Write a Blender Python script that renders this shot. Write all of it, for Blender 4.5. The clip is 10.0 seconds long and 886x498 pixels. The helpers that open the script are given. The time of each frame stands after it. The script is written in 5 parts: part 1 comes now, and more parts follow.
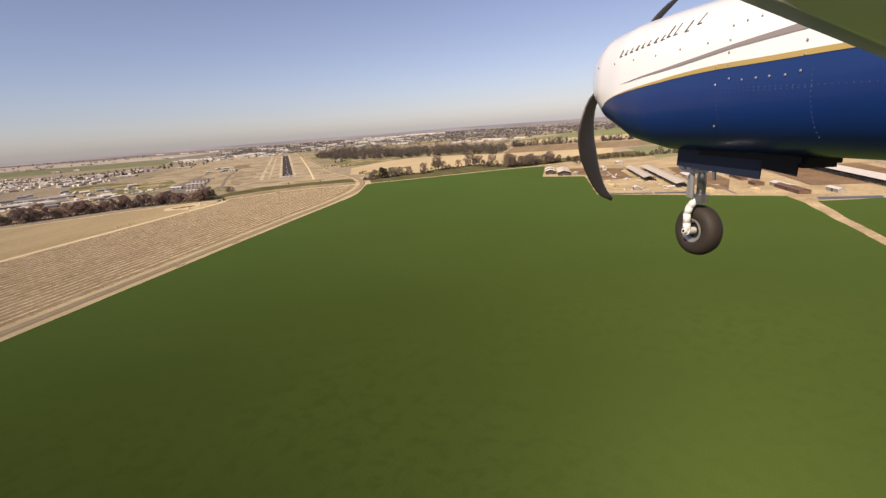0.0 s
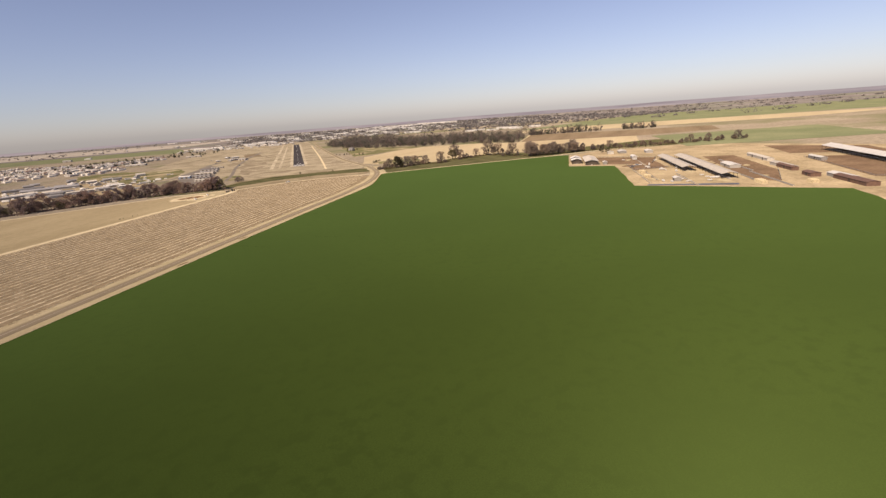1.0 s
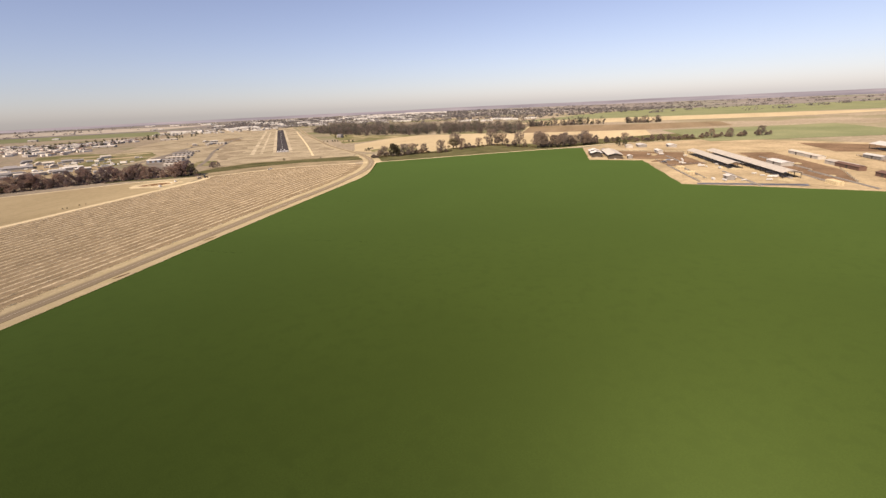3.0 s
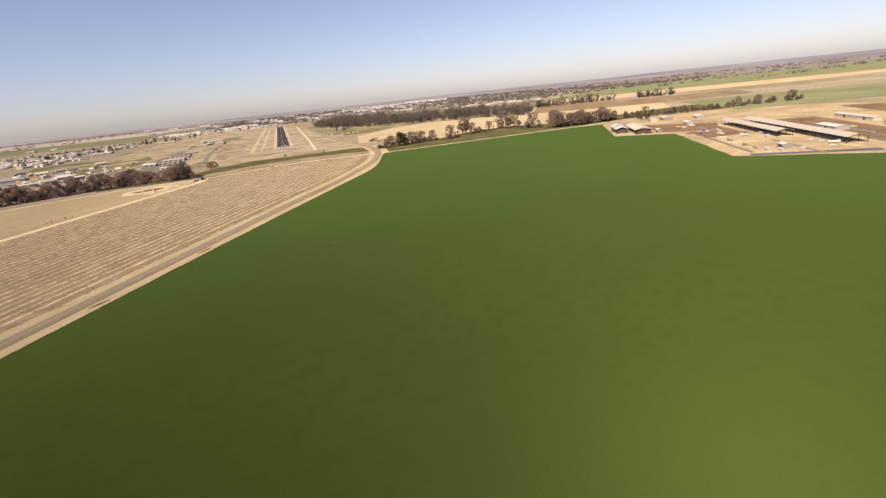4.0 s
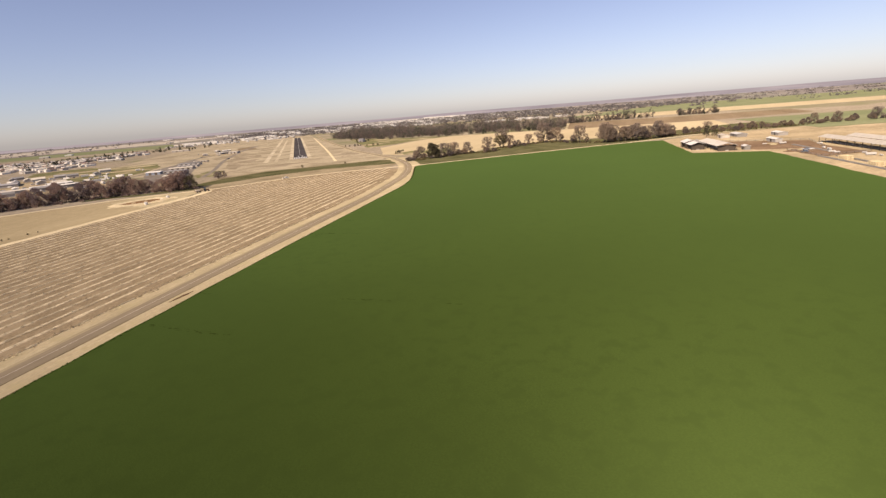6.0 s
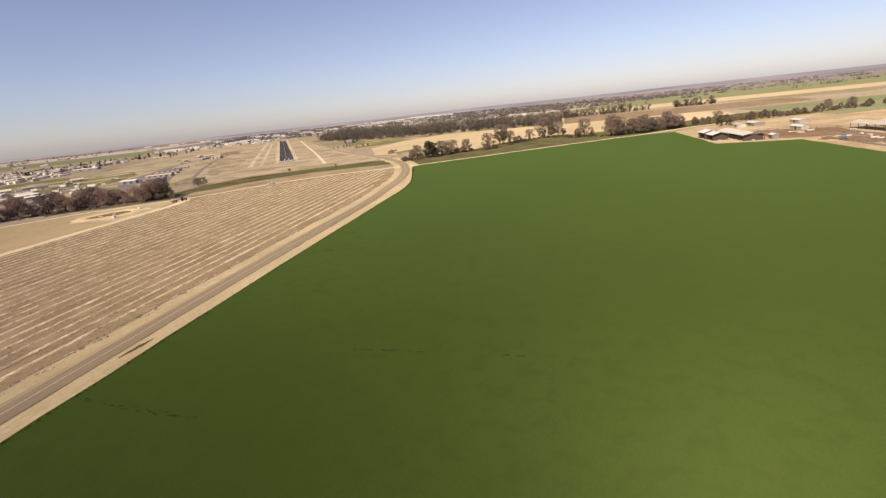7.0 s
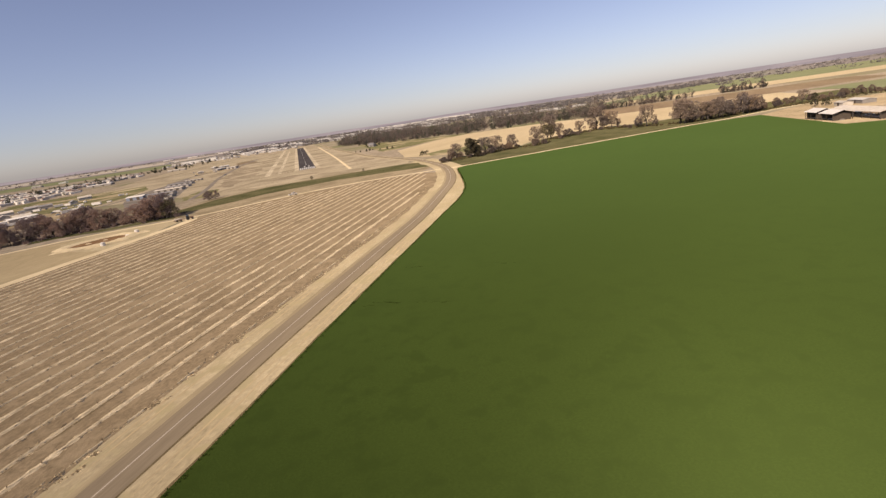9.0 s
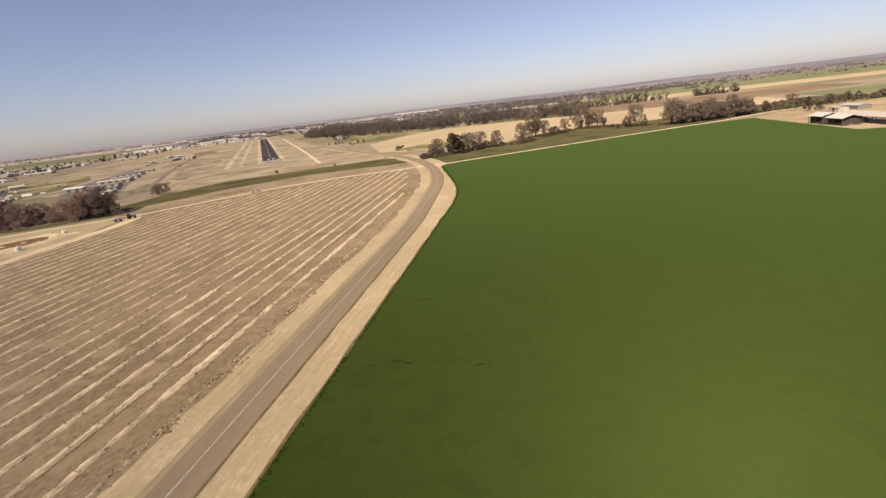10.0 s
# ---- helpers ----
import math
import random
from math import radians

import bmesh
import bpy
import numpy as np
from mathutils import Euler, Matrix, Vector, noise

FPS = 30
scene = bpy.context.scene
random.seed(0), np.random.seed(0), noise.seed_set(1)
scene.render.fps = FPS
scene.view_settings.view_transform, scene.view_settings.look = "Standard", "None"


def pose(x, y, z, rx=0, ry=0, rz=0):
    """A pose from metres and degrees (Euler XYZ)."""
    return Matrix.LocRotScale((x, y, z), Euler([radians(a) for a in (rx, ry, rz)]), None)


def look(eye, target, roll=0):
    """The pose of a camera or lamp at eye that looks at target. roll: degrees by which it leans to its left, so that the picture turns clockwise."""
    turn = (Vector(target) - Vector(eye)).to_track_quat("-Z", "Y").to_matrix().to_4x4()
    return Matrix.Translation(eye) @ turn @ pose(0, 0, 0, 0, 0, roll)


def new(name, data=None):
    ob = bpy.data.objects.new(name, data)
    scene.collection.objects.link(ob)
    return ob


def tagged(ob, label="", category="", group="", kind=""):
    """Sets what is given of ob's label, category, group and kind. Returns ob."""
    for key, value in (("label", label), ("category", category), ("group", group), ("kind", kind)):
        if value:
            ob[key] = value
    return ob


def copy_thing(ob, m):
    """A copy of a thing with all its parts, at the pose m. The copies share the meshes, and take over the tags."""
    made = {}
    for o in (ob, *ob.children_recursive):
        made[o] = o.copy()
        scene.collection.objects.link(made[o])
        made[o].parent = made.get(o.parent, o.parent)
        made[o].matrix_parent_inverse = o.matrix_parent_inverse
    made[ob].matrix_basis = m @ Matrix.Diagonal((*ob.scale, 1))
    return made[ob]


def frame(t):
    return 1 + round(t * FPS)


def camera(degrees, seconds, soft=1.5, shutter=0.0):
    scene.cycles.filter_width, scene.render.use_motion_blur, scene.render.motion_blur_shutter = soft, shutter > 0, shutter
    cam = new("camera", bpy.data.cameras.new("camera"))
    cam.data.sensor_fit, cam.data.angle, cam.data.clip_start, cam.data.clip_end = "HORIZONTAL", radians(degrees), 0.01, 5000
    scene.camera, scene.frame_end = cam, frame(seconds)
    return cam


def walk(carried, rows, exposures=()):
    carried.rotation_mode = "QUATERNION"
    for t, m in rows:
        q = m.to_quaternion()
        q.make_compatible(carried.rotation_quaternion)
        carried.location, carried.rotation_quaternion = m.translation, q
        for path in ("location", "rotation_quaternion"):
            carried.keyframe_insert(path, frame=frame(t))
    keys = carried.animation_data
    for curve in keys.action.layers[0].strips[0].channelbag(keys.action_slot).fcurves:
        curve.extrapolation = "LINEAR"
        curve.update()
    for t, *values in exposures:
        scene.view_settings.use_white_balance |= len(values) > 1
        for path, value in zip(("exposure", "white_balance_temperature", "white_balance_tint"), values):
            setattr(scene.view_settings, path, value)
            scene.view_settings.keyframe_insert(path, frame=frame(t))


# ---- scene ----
cam = camera(84.2, 10.0, soft=1.4)
PATH = [
    (0, (-1.993, -344.555, 67.738), (1.053, -335.351, 65.287), -4.265),
    (0.5, (-1.846, -328.283, 66.595), (1.110, -319.069, 64.074), -4.982),
    (1, (-1.645, -312.034, 65.331), (1.176, -302.810, 62.691), -4.341),
    (1.5, (-1.338, -295.842, 63.833), (1.443, -286.647, 61.056), -3.661),
    (2, (-0.969, -279.531, 62.077), (1.893, -270.357, 59.314), -2.407),
    (2.5, (-0.578, -262.924, 60.100), (2.453, -253.782, 57.407), -0.716),
    (2.7, (-0.422, -256.189, 59.273), (2.649, -247.070, 56.549), -1.154),
    (3.8, (0.460, -217.521, 54.230), (3.448, -208.471, 51.203), -6.172),
    (4, (0.647, -210.321, 53.349), (3.591, -201.256, 50.323), -6.044),
    (4.5, (1.090, -192.227, 51.163), (3.957, -183.107, 48.228), -5.263),
    (5, (1.314, -174.074, 49.008), (4.141, -164.920, 46.146), -5.049),
    (5.5, (1.434, -155.879, 47.007), (4.226, -146.675, 44.267), -4.371),
    (5.7, (1.484, -148.601, 46.240), (4.258, -139.382, 43.535), -4.336),
    (6.8, (1.827, -108.640, 42.843), (4.731, -99.461, 40.139), -6.155),
    (7, (1.712, -101.634, 42.317), (4.691, -92.483, 39.600), -6.099),
    (7.5, (1.232, -84.350, 41.064), (4.380, -75.249, 38.368), -5.685),
    (8, (0.171, -67.680, 39.780), (3.295, -58.539, 37.195), -5.522),
    (8.5, (-0.320, -50.928, 38.633), (2.606, -41.725, 36.039), -6.674),
    (9, (-0.184, -33.918, 37.661), (2.461, -24.641, 35.028), -8.599),
    (9.5, (-0.130, -16.858, 37.097), (2.538, -7.628, 34.321), -9.675),
    (10, (0.000, 0.000, 36.600), (3.283, 9.021, 33.798), -6.738),
]
walk(cam, [(t, look(eye, target, roll)) for t, eye, target, roll in PATH], [(t, e, 7250, 25) for t, e in ((0, 0.06), (1, 0.06), (2, 0.15), (3.2, 0.25), (4.5, 0.26), (5.7, 0.22), (7, 0.17), (8.5, 0.06), (10, 0.0))])

# ---- daylight ----
SUN_HIGH, SUN_FROM = 40.6, 236.0      # degrees above the horizon; compass from +y over +x
world = bpy.data.worlds.new("sky")
scene.world = world
world.use_nodes = True
wn = world.node_tree
sky = wn.nodes.new("ShaderNodeTexSky")
sky.sky_type = "NISHITA"
sky.sun_disc = False
sky.sun_elevation, sky.sun_rotation = radians(SUN_HIGH), radians(SUN_FROM)
sky.altitude, sky.air_density, sky.dust_density, sky.ozone_density = 0, 0.9, 0.5, 2.7
wn.nodes["Background"].inputs["Strength"].default_value = 0.13
haze = wn.nodes.new("ShaderNodeHueSaturation")       # a hazy winter sky, greyer than clear air
haze.inputs["Saturation"].default_value = 0.83
tone = wn.nodes.new("ShaderNodeMix")
tone.data_type, tone.blend_type = "RGBA", "MULTIPLY"
tone.inputs[0].default_value = 1.0
tone.inputs[7].default_value = (0.695, 0.735, 0.83, 1)
wn.links.new(sky.outputs["Color"], haze.inputs["Color"])
wn.links.new(haze.outputs["Color"], tone.inputs[6])
wn.links.new(tone.outputs[2], wn.nodes["Background"].inputs["Color"])

sun_data = bpy.data.lights.new("sun", "SUN")
sun_data.energy, sun_data.angle, sun_data.color = 5.0, radians(0.55), (0.97, 0.91, 0.71)
sun = new("sun", sun_data)
to_sun = Vector((math.sin(radians(SUN_FROM)) * math.cos(radians(SUN_HIGH)),
                 math.cos(radians(SUN_FROM)) * math.cos(radians(SUN_HIGH)), math.sin(radians(SUN_HIGH))))
sun.matrix_world = look(to_sun * 300, (0, 0, 0))


# ---- materials ----
def nodes_of(name):
    m = bpy.data.materials.new(name)
    m.use_nodes = True
    nt = m.node_tree
    nt.nodes.clear()
    out = nt.nodes.new("ShaderNodeOutputMaterial")
    return m, nt, out


def ramp(nt, source, stops):
    r = nt.nodes.new("ShaderNodeValToRGB")
    while len(r.color_ramp.elements) < len(stops):
        r.color_ramp.elements.new(0.5)
    for e, (pos, col) in zip(r.color_ramp.elements, stops):
        e.position, e.color = pos, (*col, 1)
    nt.links.new(source, r.inputs["Fac"])
    return r.outputs["Color"]


def noise_at(nt, coords, scale, detail=4, stretch=(1, 1, 1), turn=0.0, rough=0.55):
    rot = nt.nodes.new("ShaderNodeMapping")
    rot.inputs["Rotation"].default_value = (0, 0, radians(-turn))
    nt.links.new(coords, rot.inputs["Vector"])
    mp = nt.nodes.new("ShaderNodeMapping")
    mp.inputs["Scale"].default_value = stretch
    nt.links.new(rot.outputs["Vector"], mp.inputs["Vector"])
    n = nt.nodes.new("ShaderNodeTexNoise")
    n.inputs["Scale"].default_value, n.inputs["Detail"].default_value = scale, detail
    n.inputs["Roughness"].default_value = rough
    nt.links.new(mp.outputs["Vector"], n.inputs["Vector"])
    return n.outputs["Fac"]


def mixed(nt, fac, a, b, mode="MIX"):
    m = nt.nodes.new("ShaderNodeMix")
    m.data_type, m.blend_type = "RGBA", mode
    for value, key in ((fac, "Factor"), (a, "A"), (b, "B")):
        sock = [i for i in m.inputs if i.name == key and (i.type == "VALUE" if key == "Factor" else i.type == "RGBA")][0]
        if isinstance(value, (int, float)):
            sock.default_value = value
        elif isinstance(value, tuple):
            sock.default_value = (*value, 1)
        else:
            nt.links.new(value, sock)
    return [o for o in m.outputs if o.type == "RGBA"][0]


def soil(name, dark, light, big=0.02, small=0.6, turn=0.0, stretch=(1, 1, 1), bump=0.25, fine=0.35, patch_col=None, patch_scale=0.01, sheen=None):
    """Open ground: broad patches and fine grain at real size, matt, with a rough scattering surface."""
    m, nt, out = nodes_of(name)
    tc = nt.nodes.new("ShaderNodeTexCoord").outputs["Object"]
    a = noise_at(nt, tc, big, 5, stretch, turn, 0.6)
    b = noise_at(nt, tc, small, 6, stretch, turn, 0.65)
    col = ramp(nt, a, [(0.32, dark), (0.68, light)])
    grain = ramp(nt, b, [(0.3, (1 - fine,) * 3), (0.7, (1 + fine * 0.6,) * 3)])
    col = mixed(nt, 1.0, col, grain, "MULTIPLY")
    if patch_col:
        c = noise_at(nt, tc, patch_scale, 4, (1, 1, 1), 20, 0.6)
        edge = ramp(nt, c, [(0.5, (0, 0, 0)), (0.62, (1, 1, 1))])
        col = mixed(nt, edge, col, patch_col)
    d = nt.nodes.new("ShaderNodeBsdfDiffuse")
    d.inputs["Roughness"].default_value = 1.0
    nt.links.new(col, d.inputs["Color"])
    bp = nt.nodes.new("ShaderNodeBump")
    bp.inputs["Strength"].default_value, bp.inputs["Distance"].default_value = bump, 0.3
    nt.links.new(b, bp.inputs["Height"])
    nt.links.new(bp.outputs["Normal"], d.inputs["Normal"])
    if sheen:
        # gloss with its normal fixed on the sun imitates the bright patch opposite it
        g = nt.nodes.new("ShaderNodeBsdfGlossy")
        g.inputs["Roughness"].default_value = 0.47
        g.inputs["Color"].default_value = (*sheen, 1)
        face = nt.nodes.new("ShaderNodeCombineXYZ")
        for k in range(3):
            face.inputs[k].default_value = to_sun[k]
        nt.links.new(face.outputs[0], g.inputs["Normal"])
        # leaf tips seen along the field
        fuzz = nt.nodes.new("ShaderNodeBsdfSheen")
        fuzz.inputs["Color"].default_value = (0.165, 0.26, 0.068, 1)
        fuzz.inputs["Roughness"].default_value = 0.32
        tips = nt.nodes.new("ShaderNodeAddShader")
        nt.links.new(fuzz.outputs[0], tips.inputs[0])
        nt.links.new(g.outputs["BSDF"], tips.inputs[1])
        add = nt.nodes.new("ShaderNodeAddShader")
        nt.links.new(d.outputs["BSDF"], add.inputs[0])
        nt.links.new(tips.outputs[0], add.inputs[1])
        nt.links.new(add.outputs[0], out.inputs["Surface"])
        return m
    nt.links.new(d.outputs["BSDF"], out.inputs["Surface"])
    return m


def paint(name, col, rough=0.5, metal=0.0, vary=0.12, scale=1.5, coat=0.0, bump=0.0, spread=0.0):
    """Painted, metal or plain surfaces, with faint dirt; spread: each object gets its own shade."""
    m, nt, out = nodes_of(name)
    tc = nt.nodes.new("ShaderNodeTexCoord").outputs["Object"]
    n = noise_at(nt, tc, scale, 5)
    g = ramp(nt, n, [(0.3, (1 - vary,) * 3), (0.7, (1.0,) * 3)])
    c = mixed(nt, 1.0, col, g, "MULTIPLY")
    if spread:
        rnd = nt.nodes.new("ShaderNodeObjectInfo").outputs["Random"]
        c = mixed(nt, 1.0, c, ramp(nt, rnd, [(0, (1 - spread,) * 3), (1, (1 + spread * 0.5,) * 3)]), "MULTIPLY")
    p = nt.nodes.new("ShaderNodeBsdfPrincipled")
    nt.links.new(c, p.inputs["Base Color"])
    p.inputs["Roughness"].default_value, p.inputs["Metallic"].default_value = rough, metal
    p.inputs["Coat Weight"].default_value, p.inputs["Coat Roughness"].default_value = coat, 0.04
    if bump:
        bp = nt.nodes.new("ShaderNodeBump")
        bp.inputs["Strength"].default_value, bp.inputs["Distance"].default_value = bump, 0.02
        nt.links.new(n, bp.inputs["Height"])
        nt.links.new(bp.outputs["Normal"], p.inputs["Normal"])
    nt.links.new(p.outputs["BSDF"], out.inputs["Surface"])
    return m


def leafy(name, dark, light, trees=True, stands=None):
    """Foliage and twigs: every leaf clump its own shade, every tree its own tone."""
    m, nt, out = nodes_of(name)
    isl = nt.nodes.new("ShaderNodeNewGeometry").outputs["Random Per Island"]
    col = ramp(nt, isl, [(0.0, dark), (1.0, light)])
    if trees:
        rnd = nt.nodes.new("ShaderNodeObjectInfo").outputs["Random"]
        col = mixed(nt, 1.0, col, ramp(nt, rnd, [(0, (0.72, 0.74, 0.8)), (1, (1.25, 1.15, 1.0))]), "MULTIPLY")
    if stands:
        # neighbouring trees of a wood differ in kind and tone
        tc = nt.nodes.new("ShaderNodeTexCoord").outputs["Object"]
        col = mixed(nt, 1.0, col, ramp(nt, noise_at(nt, tc, 0.06, 2, (1, 1, 0.1)), [(0.36, stands[0]), (0.5, (1, 1, 1)), (0.64, stands[1])]), "MULTIPLY")
    d = nt.nodes.new("ShaderNodeBsdfDiffuse")
    d.inputs["Roughness"].default_value = 0.6
    nt.links.new(col, d.inputs["Color"])
    tr = nt.nodes.new("ShaderNodeBsdfTranslucent")
    nt.links.new(col, tr.inputs["Color"])
    mx = nt.nodes.new("ShaderNodeMixShader")
    mx.inputs[0].default_value = 0.35
    nt.links.new(d.outputs[0], mx.inputs[1])
    nt.links.new(tr.outputs[0], mx.inputs[2])
    nt.links.new(mx.outputs[0], out.inputs["Surface"])
    return m


ROAD_TURN = 30.2                      # the county road's heading, degrees east of the runway's
M_plain = soil("dry plain", (0.235, 0.192, 0.14), (0.33, 0.272, 0.20), 0.004, 0.15, patch_col=(0.16, 0.155, 0.085), patch_scale=0.003)
M_crop = soil("green crop", (0.0252, 0.0390, 0.0074), (0.0304, 0.0470, 0.0090), 0.012, 3.6, turn=150, stretch=(0.8, 1, 1), bump=0.4, fine=0.2, patch_col=(0.0244, 0.0378, 0.0072), patch_scale=0.22, sheen=(0.0072, 0.0112, 0.0034))
M_crop_thin = soil("thin crop", (0.0205, 0.0325, 0.0068), (0.0265, 0.042, 0.0084), 0.1, 0.9, fine=0.3)
# Distance haze put into the green, far paler and greyer than the near crop.
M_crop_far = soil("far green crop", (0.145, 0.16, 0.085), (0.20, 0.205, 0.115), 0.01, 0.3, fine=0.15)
M_orchard = soil("orchard soil", (0.215, 0.16, 0.099), (0.288, 0.218, 0.136), 0.045, 1.1, turn=60, stretch=(0.8, 1.1, 1), bump=0.7, fine=0.36, patch_col=(0.285, 0.218, 0.138), patch_scale=0.13)
M_straw = soil("pale straw", (0.45, 0.355, 0.215), (0.72, 0.58, 0.37), 0.5, 2.5, bump=0.5, fine=0.4)
M_track = soil("bleached track", (0.52, 0.42, 0.265), (0.66, 0.54, 0.35), 0.06, 0.9, turn=60, stretch=(0.3, 1.5, 1), bump=0.3, fine=0.16)
M_berm = soil("strawy berm", (0.45, 0.36, 0.235), (0.70, 0.58, 0.395), 0.6, 2.4, turn=60, stretch=(0.35, 1.3, 1), bump=0.5, fine=0.4)
M_sand = soil("sandy verge", (0.34, 0.276, 0.17), (0.465, 0.382, 0.246), 0.06, 1.3, turn=60, stretch=(0.6, 1.2, 1), bump=0.4, fine=0.24, patch_col=(0.36, 0.30, 0.175), patch_scale=0.16)
M_grass = soil("dry grass", (0.275, 0.225, 0.152), (0.40, 0.334, 0.232), 0.022, 0.5, fine=0.28, patch_col=(0.222, 0.18, 0.122), patch_scale=0.02)
M_graded = soil("graded pale gravel", (0.38, 0.318, 0.225), (0.52, 0.44, 0.318), 0.03, 0.5, stretch=(1.5, 0.3, 1), fine=0.25, patch_col=(0.29, 0.24, 0.165), patch_scale=0.04)
M_lawn = soil("mown dry grass", (0.30, 0.236, 0.138), (0.38, 0.302, 0.182), 0.02, 0.5, turn=60, stretch=(0.3, 1.4, 1), fine=0.2)
M_fallow = soil("far fallow", (0.33, 0.285, 0.232), (0.43, 0.375, 0.31), 0.004, 0.1, fine=0.15)
M_wheat = soil("stubble", (0.355, 0.283, 0.175), (0.435, 0.35, 0.222), 0.01, 0.25, turn=40, stretch=(0.2, 1.5, 1), fine=0.15)
M_brown = soil("ploughed earth", (0.17, 0.125, 0.08), (0.23, 0.17, 0.11), 0.02, 0.3, turn=50, stretch=(0.2, 1.6, 1), fine=0.2)
M_bank = soil("dry ditch bank", (0.235, 0.186, 0.118), (0.33, 0.265, 0.172), 0.03, 0.4, fine=0.28, patch_col=(0.18, 0.142, 0.088), patch_scale=0.03)
M_scuff = soil("scuffed grey ground", (0.20, 0.158, 0.108), (0.285, 0.23, 0.16), 0.03, 0.4, fine=0.25, patch_col=(0.36, 0.30, 0.205), patch_scale=0.03)
M_corral = soil("trodden corral earth", (0.13, 0.085, 0.055), (0.21, 0.14, 0.09), 0.04, 0.4, fine=0.3)
M_yard = soil("pale dirt yard", (0.255, 0.198, 0.122), (0.41, 0.32, 0.202), 0.03, 0.35, fine=0.3)
M_weed = soil("green weeds", (0.065, 0.066, 0.03), (0.13, 0.118, 0.06), 0.05, 0.6, fine=0.35)
M_meadow = soil("green meadow", (0.118, 0.116, 0.055), (0.185, 0.168, 0.084), 0.02, 0.3, fine=0.3, patch_col=(0.33, 0.265, 0.165), patch_scale=0.02)
M_rut = soil("worn wheel rut", (0.38, 0.29, 0.17), (0.47, 0.37, 0.225), 0.06, 0.9, turn=60, stretch=(0.3, 1.5, 1), fine=0.2)
M_asphalt = soil("worn asphalt", (0.20, 0.158, 0.108), (0.26, 0.207, 0.142), 0.05, 1.2, turn=60, stretch=(0.12, 1.6, 1), bump=0.1, fine=0.14)
M_apron = soil("old grey apron", (0.155, 0.132, 0.112), (0.235, 0.202, 0.17), 0.05, 0.6, fine=0.2)
M_runway = soil("dark asphalt", (0.05, 0.045, 0.046), (0.076, 0.068, 0.07), 0.03, 0.8, stretch=(1.5, 0.2, 1), bump=0.1, fine=0.15)
M_worn_line = paint("worn road paint", (0.46, 0.39, 0.30), 0.8, vary=0.3, scale=1.2)
M_shoulder = soil("dusty road shoulder", (0.27, 0.215, 0.135), (0.36, 0.29, 0.18), 0.06, 0.9, turn=60, stretch=(0.15, 1.5, 1), fine=0.2)
M_dark_soil = soil("dark crop edge soil", (0.12, 0.09, 0.05), (0.20, 0.15, 0.085), 0.2, 1.2, fine=0.3)
M_pit = soil("damp pit earth", (0.15, 0.085, 0.045), (0.27, 0.165, 0.09), 0.12, 0.8, fine=0.3)
M_blade = leafy("crop blades", (0.04, 0.06, 0.014), (0.085, 0.118, 0.03), trees=False)
M_clod = leafy("dry weeds", (0.19, 0.14, 0.085), (0.36, 0.28, 0.175), trees=False)
M_line = paint("road paint", (0.75, 0.72, 0.66), 0.7, vary=0.35, scale=3)
M_bark = paint("bark", (0.11, 0.09, 0.075), 0.9, vary=0.4, scale=6)
M_twig = leafy("bare twigs", (0.178, 0.129, 0.118), (0.385, 0.288, 0.262))
M_bough = leafy("pale bare twigs", (0.18, 0.14, 0.115), (0.38, 0.30, 0.25))
M_holm = leafy("dark oak leaves", (0.06, 0.056, 0.038), (0.155, 0.135, 0.09))
M_oak = leafy("oak leaves", (0.105, 0.092, 0.054), (0.24, 0.205, 0.125))
M_gum = leafy("gum leaves", (0.19, 0.15, 0.122), (0.43, 0.345, 0.28))
M_wood = leafy("grove leaves", (0.105, 0.09, 0.078), (0.27, 0.222, 0.19), False, ((0.62, 0.78, 0.6), (1.2, 1.06, 1.04)))
M_dark = leafy("evergreen leaves", (0.06, 0.062, 0.042), (0.145, 0.142, 0.095))
# Distance haze put into the colours: paler distant trees, a greyer distant plain.
M_hazed_tree = leafy("hazed far trees", (0.185, 0.165, 0.155), (0.285, 0.255, 0.24), False, ((0.8, 0.84, 0.8), (1.2, 1.14, 1.12)))
M_hazed_plain = soil("far plain", (0.16, 0.14, 0.132), (0.25, 0.218, 0.195), 0.0035, 0.02, turn=70, stretch=(0.25, 1, 1), fine=0.3, patch_col=(0.16, 0.16, 0.12), patch_scale=0.0022)
M_sapling = leafy("sapling twigs", (0.15, 0.115, 0.08), (0.27, 0.21, 0.145), trees=False)
M_white = paint("white sheet metal", (0.74, 0.69, 0.62), 0.75, vary=0.15, scale=0.3, spread=0.12)
M_roof_grey = paint("grey roofing", (0.34, 0.315, 0.30), 0.7, vary=0.3, scale=0.4, spread=0.4)
M_roof_tan = paint("tan roofing", (0.68, 0.60, 0.49), 0.75, vary=0.25, scale=0.4, spread=0.2)
M_blue_wall = paint("blue-grey sheet metal", (0.22, 0.25, 0.31), 0.6, vary=0.2, scale=0.4)
M_wall = paint("stucco", (0.43, 0.385, 0.335), 0.85, vary=0.2, scale=0.6, spread=0.35)
M_rust = paint("rusty sheet metal", (0.22, 0.12, 0.08), 0.75, vary=0.4, scale=0.6)
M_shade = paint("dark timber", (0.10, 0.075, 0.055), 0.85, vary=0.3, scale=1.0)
M_glass = paint("window glass", (0.05, 0.06, 0.07), 0.12)
M_steel = paint("galvanised steel", (0.45, 0.45, 0.44), 0.45, 0.7)
M_car = paint("car paint", (0.42, 0.42, 0.44), 0.3, vary=0.05, coat=0.6, spread=0.9)
M_rubber = paint("rubber", (0.03, 0.028, 0.025), 0.8)
